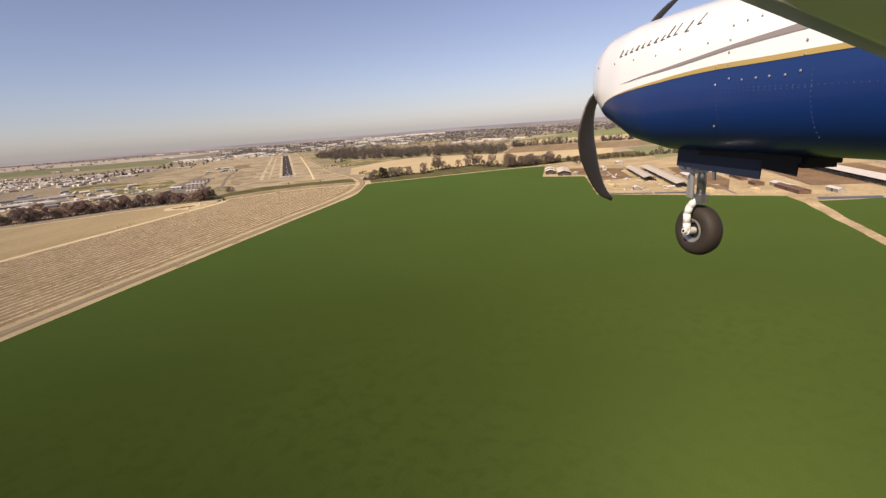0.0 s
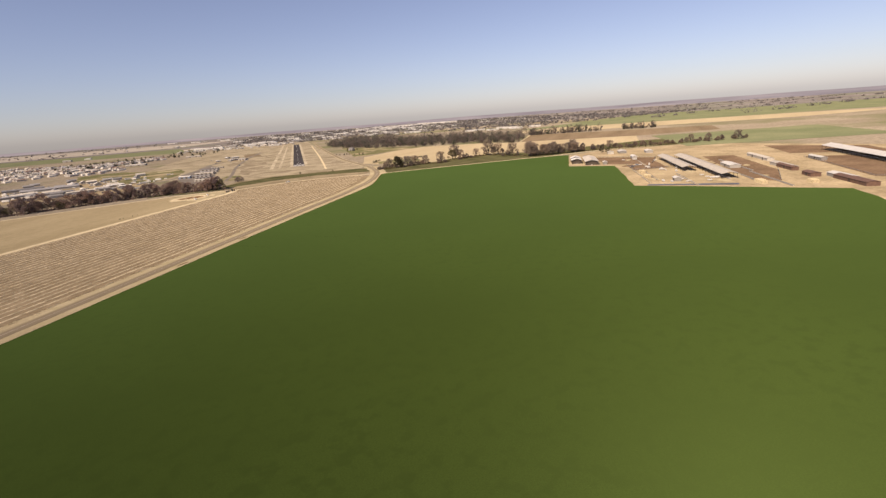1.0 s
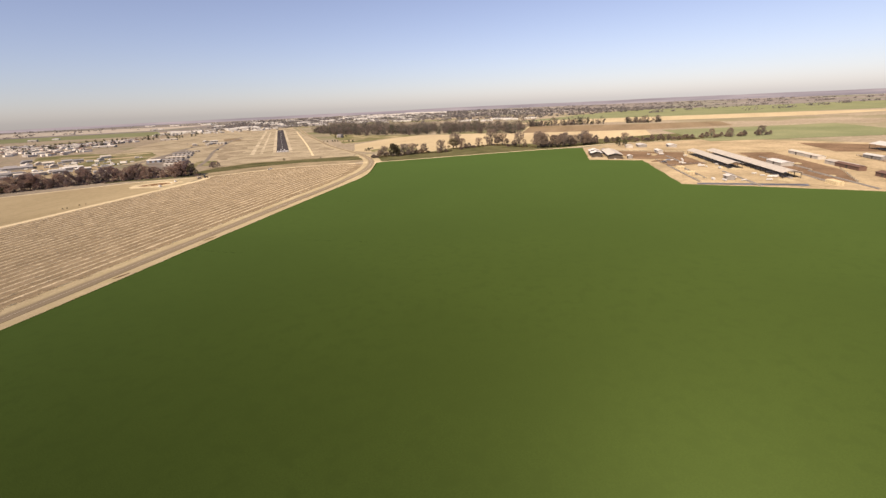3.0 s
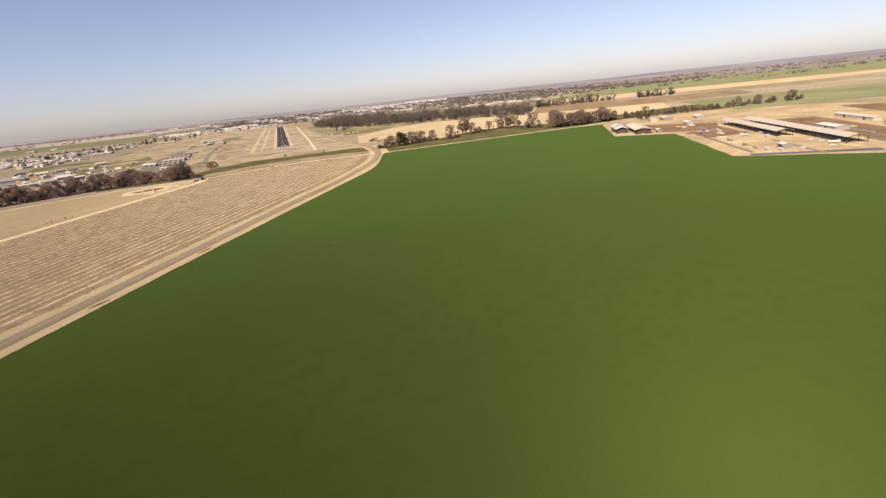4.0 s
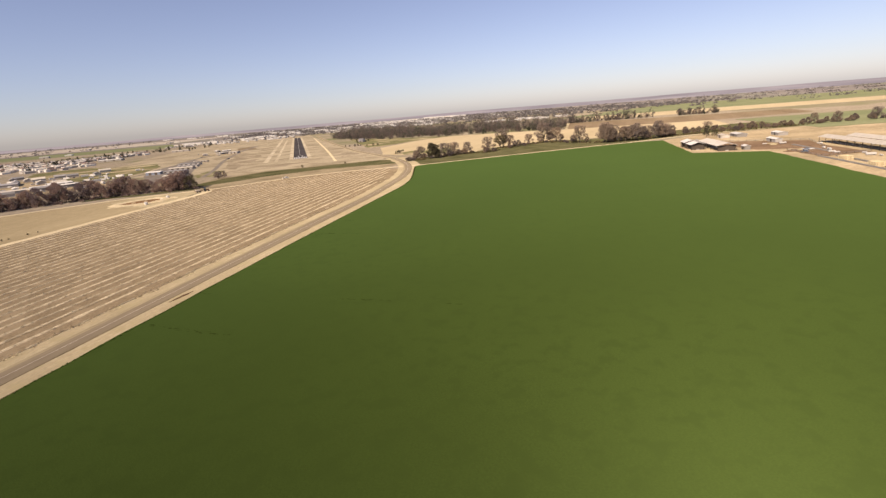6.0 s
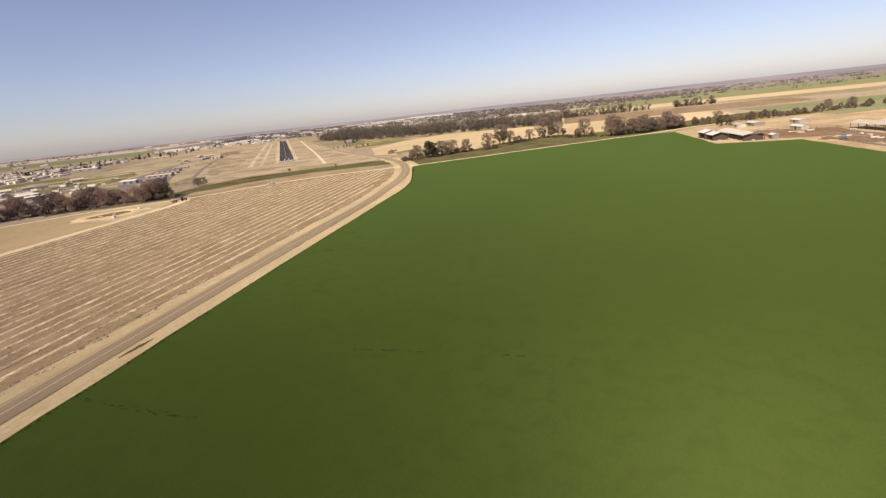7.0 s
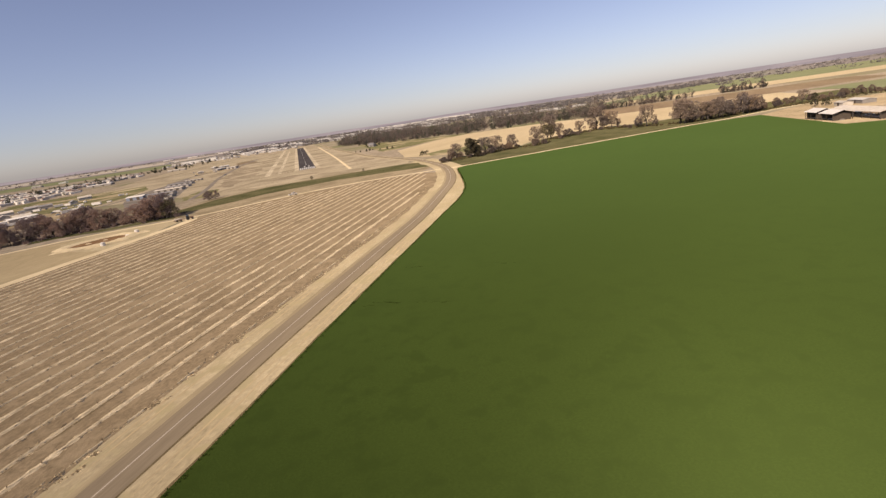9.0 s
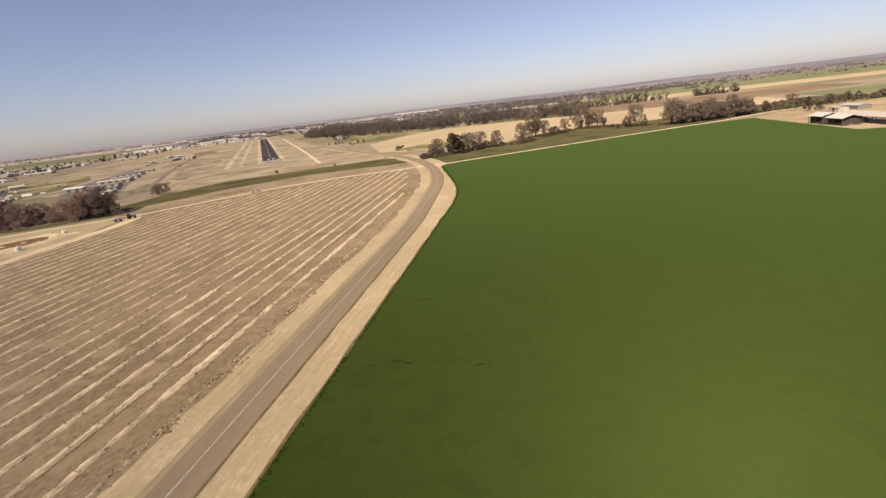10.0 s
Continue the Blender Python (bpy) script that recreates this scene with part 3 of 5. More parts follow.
ribbon("furrow", [along_road(u, -58.5) for u in (-420, -200, 0, 120, 240)], -0.11, 0.11, 0.05, M_dark_soil, "thin dark furrow beside an orchard row", "furrow", wobble=0.2)
land("weedy_strip", [(-150, 300), (-136, 306), (-110, 299), (-87, 303), (-72, 301), (-70, 309), (-88, 314), (-112, 312), (-137, 318), (-152, 312)], 0.045, M_weed, "weedy green strip under the trees", "weeds", step=5, wobble=2)
land("headland", [(-58, 293), (-84, 294), (-112, 293), (-122, 272), (-104, 236), (-84, 222), (-74, 250)], 0.055, M_sand, "pale trodden headland round the dug basin", "headland", step=5, wobble=2.5)


# ---- trees ----
def leaf_cloud(rng, lobes, count, size, slim=0.6):
    """Many small leaf clumps spread through overlapping lobes: vertices and faces as arrays."""
    vol = np.array([r ** 2 for _, r in lobes])
    pick = rng.choice(len(lobes), count, p=vol / vol.sum())
    cen = np.array([c for c, _ in lobes])[pick]
    rad = np.array([r for _, r in lobes])[pick][:, None]
    d = rng.normal(size=(count, 3))
    d /= np.linalg.norm(d, axis=1, keepdims=True)
    p = cen + d * rad * (0.35 + 0.65 * rng.random((count, 1)) ** 0.4) * np.array([1, 1, 0.85])
    a = rng.normal(size=(count, 3))
    a /= np.linalg.norm(a, axis=1, keepdims=True)
    b = np.cross(a, rng.normal(size=(count, 3)))
    b /= np.linalg.norm(b, axis=1, keepdims=True)
    s = size * (0.6 + 0.8 * rng.random((count, 1)))
    v = np.stack([p - a * s, p - b * s * slim, p + a * s, p + b * s * slim], 1).reshape(-1, 3)
    f = np.arange(4 * count).reshape(-1, 4)
    return v, f


def tree(kind, seed, height, spread, leaves, clump, material, label, low=0.22):
    rng = np.random.default_rng(seed)
    top = holder(kind, label, "tree")
    bm = bmesh.new()
    lean = rng.normal(0, 0.03, 2) * height
    fork = height * rng.uniform(0.14, 0.22)
    r0 = height * 0.022
    rod(bm, (0, 0, -0.2), (lean[0] * 0.4, lean[1] * 0.4, fork), r0 * 1.25, r0 * 0.85, 7)
    lobes = []
    n = int(rng.integers(10, 14))
    for k in range(n):
        a = 2 * math.pi * (k * 0.382 + rng.uniform(-0.08, 0.08))
        up = low + (0.86 - low) * (k + rng.uniform(0.2, 0.8)) / n
        reach = spread * rng.uniform(0.4, 0.8) * (1.1 - 0.75 * max(0, up - 0.55) / 0.45)
        end = np.array([math.cos(a) * reach + lean[0] * up, math.sin(a) * reach + lean[1] * up, height * up])
        start = np.array([lean[0] * 0.4, lean[1] * 0.4, min(fork, end[2] * 0.6)])
        mid = start + (end - start) * np.array([0.45, 0.45, 0.6])
        rod(bm, start, mid, r0 * 0.5, r0 * 0.32, 5)
        rod(bm, mid, end, r0 * 0.32, r0 * 0.1, 5)
        lobes.append((end, spread * rng.uniform(0.24, 0.40)))
    lobes.append((np.array([lean[0], lean[1], height * 0.86]), spread * 0.26))
    part("trunk", bm, M_bark, top, "grey-brown trunk and limbs", smooth=True)
    bare = material in (M_twig, M_bough)
    v, f = leaf_cloud(rng, lobes, leaves * 2 if bare else leaves, clump, 0.11 if bare else 0.5)
    v[:, 2] = np.clip(v[:, 2], 0.15, None)
    part_data("crown", mesh_of("crown", v, f, material), top)
    return top


def plant(protos, places, group):
    """The trees at their places: (x, y, size, which)."""
    rnd = random.Random(len(places))
    used = set()
    for x, y, s, k in places:
        ob = protos[k % len(protos)]
        m = pose(x, y, 0, 0, 0, rnd.uniform(0, 360)) @ Matrix.Diagonal((s, s, s * rnd.uniform(0.9, 1.1), 1))
        if ob.name in used:
            copy_thing(ob, m)
        else:
            used.add(ob.name)
            ob.matrix_basis = m
            tagged(ob, group=group)


def strewn(rng, line, count, width, smin, smax, kinds):
    pts = smooth_line(line, 2.0)
    out = []
    for i in range(count):
        p = pts[int((i + rng.uniform(0.1, 0.9)) / count * (len(pts) - 1))]
        out.append((p.x + rng.uniform(-width, width), p.y + rng.uniform(-width, width), rng.uniform(smin, smax), rng.choice(kinds)))
    return out


rt = random.Random(5)
river = [tree("river_tree", 11, 13, 5.6, 3600, 0.5, M_bough, "leafless grey-brown cottonwood on the ditch bank"),
         tree("river_tree", 12, 12, 6.2, 2600, 0.30, M_oak, "olive-green oak on the ditch bank"),
         tree("river_tree", 13, 13, 5.4, 2400, 0.30, M_gum, "thin grey-green willow on the ditch bank"),
         tree("river_tree", 14, 8, 5.4, 3600, 0.5, M_bough, "low leafless willow thicket on the ditch bank", 0.15),
         tree("river_tree", 15, 12, 4.6, 3200, 0.34, M_holm, "dark evergreen oak on the ditch bank", 0.12)]
places = [(119, 344, 0.45, 3), (124, 347, 0.5, 3), (128, 352, 0.45, 0), (136, 362, 0.8, 2), (141, 364, 0.75, 3), (146, 349, 0.98, 4), (149, 347, 0.7, 4), (151, 353, 0.65, 1), (153, 345, 0.5, 3),
          (161, 357, 0.95, 2), (166, 354, 1.0, 3), (171, 358, 0.9, 2), (177, 359, 0.85, 3), (183, 357, 0.95, 3), (188, 361, 0.75, 2), (193, 362, 0.5, 3),
          (206, 352, 0.95, 3), (210, 356, 0.9, 2), (214, 352, 0.7, 3), (238, 388, 1.25, 1), (244, 391, 1.3, 2), (249, 387, 0.9, 2), (243, 372, 0.6, 3), (252, 378, 0.8, 0), (259, 381, 0.85, 0), (266, 386, 0.6, 3),
          (281, 399, 0.75, 2), (296, 398, 1.0, 0), (302, 402, 1.45, 2), (309, 399, 1.35, 0), (316, 396, 1.1, 2), (324, 398, 0.9, 0), (311, 351, 1.0, 0), (316, 346, 1.15, 2), (305, 356, 0.6, 3), (322, 342, 0.7, 0)]
places += strewn(rt, [(126, 352), (150, 354), (192, 360)], 10, 4, 0.35, 0.6, [3, 3, 2])
places += strewn(rt, [(240, 378), (262, 384), (300, 392), (322, 360)], 10, 5, 0.3, 0.6, [3, 0, 3])
places += strewn(rt, [(326, 318), (345, 309), (372, 306), (402, 305)], 34, 5, 0.95, 1.35, [0, 0, 2, 0, 2])
places += strewn(rt, [(396, 318), (440, 308), (490, 290), (560, 266), (640, 240)], 48, 6, 0.85, 1.2, [0, 0, 3, 2])
places = [(x, y, q * 1.3 if y > 312 or x < 320 else q, k) for x, y, q, k in places]
plant(river, places, "trees along the ditch")
creek = [tree("creek_tree", 21, 16, 7.2, 3600, 0.5, M_twig, "leafless dark cottonwood beside the grass field", 0.16),
         tree("creek_tree", 22, 14, 7.8, 3600, 0.5, M_twig, "broad leafless tree beside the grass field", 0.14),
         tree("creek_tree", 23, 13, 6.4, 2800, 0.32, M_oak, "dull olive-green tree beside the grass field", 0.14)]
places = strewn(rt, [(-72, 312), (-90, 318), (-110, 322), (-135, 321), (-165, 314), (-200, 302), (-240, 286), (-330, 255), (-430, 215)], 86, 5, 0.62, 1.12, [0, 0, 1, 1, 0, 2])
places += [(-77, 311, 0.95, 0), (-84, 314, 0.95, 1), (-62, 380, 0.5, 1), (-57, 382, 0.42, 0), (18, 404, 0.25, 2), (-90, 392, 0.4, 1), (62, 396, 0.18, 2)]
plant(creek, places, "trees along the grass field")
lone = [tree("field_tree", 31, 12, 3.4, 1100, 0.36, M_dark, "dark evergreen beside the buildings", 0.15),
        tree("field_tree", 32, 9, 4.6, 1100, 0.36, M_dark, "round dark evergreen beside the buildings", 0.15)]
places = [(408, 262, 1.0, 0), (414, 258, 0.8, 1), (-139, 158, 0.16, 1), (-137, 160, 0.14, 1), (-132, 168, 0.16, 1), (-129, 172, 0.12, 1)]
for x, y in ((105, 737), (110, 722), (117, 705), (123, 712), (128, 716), (136, 698), (144, 684), (150, 676), (140, 481), (144, 484), (147, 486), (131, 452), (135, 455), (209, 478), (212, 481), (214, 476), (148, 845), (158, 838), (146, 880), (166, 860), (170, 890), (152, 920), (140, 830)):
    places.append((x, y, rt.uniform(0.35, 0.6), 1))
for i in range(230):
    t = rt.random()
    places.append((-640 + 300 * t + rt.uniform(-60, 60), 950 + 430 * t + rt.uniform(-60, 80), rt.uniform(0.35, 0.9), rt.choice([0, 1, 1])))
for i in range(46):
    places.append((rt.uniform(-620, -330), rt.uniform(880, 1400), rt.uniform(0.4, 0.9), rt.choice([0, 1, 1])))
for x, y, s in ((-372, 1160, 1.6), (-430, 1040, 1.6), (-437, 1046, 1.4), (-395, 1100, 1.2), (-250, 1300, 1.2)):
    places.append((x, y, s, 1))
for i in range(24):
    places.append((rt.uniform(-330, -180), rt.uniform(1300, 1700), rt.uniform(0.6, 1.2), rt.choice([0, 1])))
plant(lone, places, "dark trees among the buildings")


def undergrowth(name, line, count, width, tall, material, label, seed):
    """Brush under the trees, joined, as nobody could count it."""
    rng = np.random.default_rng(seed)
    pts = smooth_line(line, 2.0)
    verts, faces, base = [], [], 0
    for i in range(count):
        p = pts[int(rng.random() * (len(pts) - 1))]
        x, y = p.x + rng.normal(0, width), p.y + rng.normal(0, width)
        h = tall * rng.uniform(0.4, 1.1)
        lobes = [(np.array([x + rng.normal(0, h * 0.4), y + rng.normal(0, h * 0.4), h * q]), h * rng.uniform(0.35, 0.6)) for q in (0.3, 0.5, 0.7)]
        v, f = leaf_cloud(rng, lobes, 130, 0.26)
        v[:, 2] = np.clip(v[:, 2], 0.02, None)
        verts.append(v)
        faces.append(f + base)
        base += len(v)
    return tagged(new(name, mesh_of(name, np.concatenate(verts), np.concatenate(faces), material)), label, "brush", "", "stuff")


undergrowth("creek_brush", [(-72, 308), (-110, 318), (-165, 310), (-240, 282), (-330, 250), (-430, 210)], 300, 3.2, 2.8, M_twig, "grey-brown brush under the trees", 41)
undergrowth("river_brush", [(118, 346), (150, 352), (190, 358), (212, 355), (245, 384), (300, 396), (318, 350), (330, 315), (400, 306), (560, 266)], 300, 3.4, 2.0, M_oak, "olive brush along the ditch bank", 42)


def grove(name, corners, count, height, clump, material, label, seed, per=210, slim=0.5, rows=0.0, wide=0.32):
    """A wood that nobody could count: trunks and leaf clumps of many trees in one mesh."""
    rng = np.random.default_rng(seed)
    xs, ys = [c[0] for c in corners], [c[1] for c in corners]

    def inside(x, y):
        hit = False
        for (x1, y1), (x2, y2) in zip(corners, corners[1:] + corners[:1]):
            if (y1 > y) != (y2 > y) and x < (x2 - x1) * (y - y1) / (y2 - y1) + x1:
                hit = not hit
        return hit
    verts, faces, base, made = [], [], 0, 0
    while made < count:
        x, y = rng.uniform(min(xs), max(xs)), rng.uniform(min(ys), max(ys))
        if rows:
            # field hedges and avenues: trees gather along lines
            y = round(y / rows) * rows + 0.22 * x % rows + rng.normal(0, 9)
        if not inside(x, y):
            continue
        thick = noise.noise((x * 0.012, y * 0.012, seed))
        if rng.random() > 0.75 + 1.1 * thick:
            continue
        made += 1
        h = height * float(np.clip(0.72 + 0.6 * noise.noise((x * 0.03, y * 0.03, seed + 5.0)) + rng.normal(0, 0.24), 0.3, 1.6))
        w = h * rng.uniform(0.55 * wide, wide)
        lobes = [(np.array([x + rng.normal(0, w * 0.6), y + rng.normal(0, w * 0.6), h * q]), w * rng.uniform(0.4, 0.95)) for q in (0.14, 0.3, 0.45, 0.6, 0.74, 0.88)]
        v, f = leaf_cloud(rng, lobes, per, clump, slim)
        v[:, 2] = np.clip(v[:, 2], 0.1, None)
        verts.append(v)
        faces.append(f + base)
        base += len(v)
        r = h * 0.016
        tv = np.array([(x + r * math.cos(k * 2.094), y + r * math.sin(k * 2.094), z) for z in (0, h * 0.75) for k in range(3)])
        verts.append(tv)
        faces.append(np.array([(0, 1, 4, 3), (1, 2, 5, 4), (2, 0, 3, 5)]) + base)
        base += 6
    ob = new(name, mesh_of(name, np.concatenate(verts), np.concatenate(faces), material))
    return tagged(ob, label, "woods", "", "stuff")


grove("grove", [(118, 1230), (145, 1000), (205, 850), (262, 775), (330, 735), (400, 680), (446, 598), (466, 620), (540, 740), (520, 860), (430, 980), (330, 1120), (250, 1320)], 880, 21, 0.66, M_wood,
      "tall grey-brown gum grove behind the stubble field", 3, 240, wide=0.46)
grove("grove_east", [(560, 800), (600, 822), (690, 770), (745, 735), (735, 715), (640, 765)], 90, 17, 0.7, M_wood, "row of gum trees behind the ploughed field", 4)
grove("grove_small", [(770, 690), (830, 650), (850, 670), (790, 715)], 44, 15, 0.7, M_wood, "small clump of trees behind the ploughed field", 6)
grove("town_trees", [(-150, 1760), (-20, 1740), (120, 1750), (500, 1500), (900, 1300), (1900, 1500), (1800, 3800), (-200, 3900), (-250, 2300)], 2900, 6.5, 1.9, M_hazed_tree, "grey-brown trees of the far town", 7, 40, 0.6, wide=1.1)
grove("plain_trees", [(-3600, 2400), (-900, 2300), (-700, 4200), (-2800, 3900)], 170, 6, 2.2, M_hazed_tree, "far lines of trees on the plain", 8, 30, 0.6, 260, 1.6)
grove("plain_trees_east", [(900, 1300), (1700, 700), (3600, 1200), (3400, 2600), (1900, 3600)], 420, 6, 1.7, M_hazed_tree, "far lines of trees on the plain", 9, 60, 0.6, 300, 2.4)


# ---- buildings ----
def gable(bm, w, l, eave, ridge, over=0.4, thick=0.18):
    """A pitched roof slab along y, centred."""
    a, b = w / 2 + over, l / 2 + over
    drop = over * (ridge - eave) / (w / 2)
    for s in (-1, 1):
        prof = [(0, ridge), (s * a, eave - drop), (s * a, eave - drop + thick), (0, ridge + thick)]
        vs = [bm.verts.new((x, y, z)) for y in (-b, b) for x, z in prof]
        for f in ((0, 1, 2, 3), (7, 6, 5, 4), (0, 4, 5, 1), (1, 5, 6, 2), (2, 6, 7, 3)):
            bm.faces.new([vs[i] for i in f])
    bmesh.ops.recalc_face_normals(bm, faces=bm.faces[:])
    return bm


def hollow(bm, w, l, h, t=0.2, gable_rise=0.0):
    for s in (-1, 1):
        box(bm, s * (w / 2 - t / 2), 0, h / 2, t, l, h)
        box(bm, 0, s * (l / 2 - t / 2), h / 2, w - 2 * t, t, h)
        if gable_rise:
            y = s * (l / 2 - t / 2)
            vs = [bm.verts.new(c) for yy in (y - t / 2, y + t / 2) for c in ((-w / 2, yy, h), (w / 2, yy, h), (0, yy, h + gable_rise))]
            for f in ((0, 1, 2), (5, 4, 3), (0, 2, 5, 3), (1, 4, 5, 2)):
                bm.faces.new([vs[i] for i in f])
    return bm


def house(name, w, l, h, rise, wall_m, roof_m, label, m, doors=1, windows=2, category="house", door_w=1.0, door_h=2.0):
    top = holder(name, label, category, m=m)
    part("wall", hollow(bmesh.new(), w, l, h, 0.2, rise), wall_m, top)
    part("roof", gable(bmesh.new(), w, l, h, h + rise), roof_m, top)
    for k in range(doors):
        part("door", box(bmesh.new(), -w / 2 - 0.03, (k - (doors - 1) / 2) * l / (doors + 0.5), door_h / 2, 0.08, door_w, door_h), M_shade, top)
    for k in range(windows):
        y = (k - (windows - 1) / 2) * l / (windows + 0.3) + l * 0.12
        part("window", box(bmesh.new(), w / 2 + 0.03, y, h * 0.6, 0.08, 1.3, 1.1), M_glass, top)
        part("window", box(bmesh.new(), y / l * w * 0.7, -l / 2 - 0.03, h * 0.6, 1.2, 0.08, 1.1), M_glass, top)
    return top


def barn(name, w, l, h, rise, roof_m, label, m, group="", walls=False):
    """An open-sided feed barn: posts, rails and a long pitched roof."""
    top = holder(name, label, "barn", group, m=m)
    part("roof", gable(bmesh.new(), w, l, h, h + rise, 0.8, 0.14), roof_m, top)
    n = max(2, round(l / 9))
    post = None
    for k in range(n + 1):
        for s in (-1, 1):
            if post is None:
                post = part("post", box(bmesh.new(), 0, 0, h / 2, 0.25, 0.25, h), M_shade, top)
                post.location = (s * w / 2, -l / 2, 0)
            else:
                o = new("post", post.data)
                o.parent, o.location = top, (s * w / 2, -l / 2 + l * k / n, 0)
    for s in (-1, 1):
        part("beam", box(bmesh.new(), s * w / 2, 0, h - 0.2, 0.2, l, 0.3), M_shade, top)
        part("rail", box(bmesh.new(), s * (w / 2 - 0.8), 0, 1.1, 0.1, l, 0.1), M_steel, top)
    part("manger", box(bmesh.new(), 0, 0, 0.35, 2.0, l, 0.7), M_wall, top, "concrete feed manger")
    if walls:
        part("end_wall", box(bmesh.new(), 0, -l / 2 + 1.2, h / 2, w - 0.4, 0.2, h), M_shade, top)
        part("end_wall", box(bmesh.new(), 0, l / 2 - 1.2, h / 2, w - 0.4, 0.2, h), M_shade, top)
    return top


# dairy
D = -ROAD_TURN
barn("feed_barn", 13, 52, 4.2, 1.6, M_roof_tan, "long open feed barn with a pale tan roof", pose(331, 176, 0, 0, 0, D), "dairy barns", walls=True)
barn("feed_barn", 10, 112, 4.2, 1.4, M_roof_tan, "very long open feed barn with a pale tan roof", pose(*along_road(264, 275), 0, 0, 0, D), "dairy barns")
barn("feed_barn", 11, 160, 4.2, 1.4, M_roof_tan, "very long open feed barn with a dusty pale roof", pose(*along_road(236, 292), 0, 0, 0, D), "dairy barns")
barn("feed_barn", 16, 220, 5.0, 2.0, M_white, "very long white-roofed feed barn", pose(487, -28, 0, 0, 0, D - 4), "dairy barns")
barn("hay_shed", 10, 15, 4.4, 1.5, M_white, "white hay shed open at the sides", pose(318, 184, 0, 0, 0, D), walls=True)
barn("hay_shed", 10, 14, 4.8, 1.6, M_white, "white hay shed open at the sides", pose(327, 200, 0, 0, 0, D), walls=True)
for x, y, w, l, mm, lab in ((410, 6, 7, 38, M_roof_tan, "long tan-roofed cattle shed in the dairy"), (403, -3, 5, 30, M_rust, "dark rusty cattle shed in the dairy"), (379, -41, 7, 14, M_rust, "dark rusty cattle shed in the dairy"),
                            (370, -78, 8, 40, M_rust, "long dark rusty cattle shed"), (381, -62, 8, 26, M_white, "white-roofed cattle shed in the dairy"), (443, 50, 6, 22, M_roof_tan, "low tan-roofed cattle shed"),
                            (383, -101, 5, 16, M_white, "low white shed beside the corral"), (298, 8, 5, 8, M_white, "small white milk shed in the dairy"), (388, 40, 9, 26, M_white, "white-roofed shed beside the long barn"),
                            (332, 150, 4, 7, M_white, "small white shed in the dairy yard"), (387, 172, 5, 18, M_white, "white farm shed in the dairy yard"), (420, 236, 9, 20, M_white, "white farm shed in the dairy yard"),
                            (404, 238, 7, 12, M_roof_tan, "small tan farm shed in the dairy"), (440, 210, 8, 16, M_white, "white farm shed in the dairy yard"), (458, 74, 6, 30, M_roof_tan, "low tan-roofed cattle shed"), (470, 20, 5, 24, M_white, "low white shed beside the corral"),
                            (352, 216, 6, 10, M_wall, "small plain farm shed in the dairy")):
    house("farm_shed", w, l, 2.7, 0.8, mm if mm is not M_white else M_wall, mm, lab, pose(x, y, 0, 0, 0, D), 1, 0, "shed", 2.5, 2.6)


def hay_stack(x, y, w, l, h, turn):
    top = holder("hay_stack", "pale stack of baled straw in the dairy yard", "hay stack", "hay stacks", m=pose(x, y, 0, 0, 0, turn))
    bale = None
    for i in range(int(w / 2.4)):
        for j in range(int(l / 2.4)):
            for k in range(int(h / 1.2)):
                if bale is None:
                    bale = part("bale", box(bmesh.new(), 0, 0, 0.58, 2.3, 2.3, 1.16, 0, 0.06), M_straw, top)
                    o = bale
                else:
                    o = new("bale", bale.data)
                    o.parent = top
                o.location = ((i + 0.5) * 2.4 - w / 2, (j + 0.5) * 2.4 - l / 2, k * 1.17)
    return top


for x, y, w, l, h in ((312, 66, 5, 8, 2.4), (330, -40, 5, 12, 2.4), (352, -62, 5, 8, 2.4), (296, 40, 5, 8, 2.4), (420, -120, 5, 18, 3.6)):
    hay_stack(x, y, w, l, h, D)


def fence_line(a, b, label):
    a, b = Vector((*a, 0)), Vector((*b, 0))
    top = holder("fence", label, "fence", "corral fences", m=Matrix.Translation(a))
    d = b - a
    n = max(1, round(d.length / 6))
    post = None
    for k in range(n + 1):
        if post is None:
            post = part("post", box(bmesh.new(), 0, 0, 0.75, 0.15, 0.15, 1.5), M_shade, top)
            o = post
        else:
            o = new("post", post.data)
            o.parent = top
        o.location = d * k / n
    for z in (0.6, 1.0, 1.4):
        part("rail", rod(bmesh.new(), (0, 0, z), (d.x, d.y, z), 0.05, 0.05, 5), M_steel, top)


for a, b in (((368, 214), (405, 156)), ((405, 156), (364, 114)), ((338, 122), (318, 84)), ((318, 84), (352, 78)), ((345, -44), (394, -2)), ((400, -72), (470, -120)), ((480, 40), (400, -72))):
    fence_line(a, b, "steel rail fence round a cattle corral")

# hangars and sheds by the airfield
row = house("hangar", 9, 30, 2.7, 0.6, M_wall, M_roof_grey, "long grey-roofed hangar row", pose(-126, 640, 0, 0, 0, 74), 4, 0, "hangar", 3, 2.2)
for x, y, turn, s in ((-122, 600, 74, 0.9), (-124, 520, 74, 0.95), (-116, 486, 70, 0.8)):
    copy_thing(row, pose(x, y, 0, 0, 0, turn) @ Matrix.Diagonal((s, s, s, 1)))
row = house("hangar", 9, 30, 2.7, 0.5, M_wall, M_roof_tan, "long pale tan-roofed hangar row", pose(-124, 565, 0, 0, 0, 74), 4, 0, "hangar", 3, 2.2)
for x, y, turn, s in ((-112, 452, 66, 0.8), (-119, 692, 76, 0.7)):
    copy_thing(row, pose(x, y, 0, 0, 0, turn) @ Matrix.Diagonal((s, s, s, 1)))
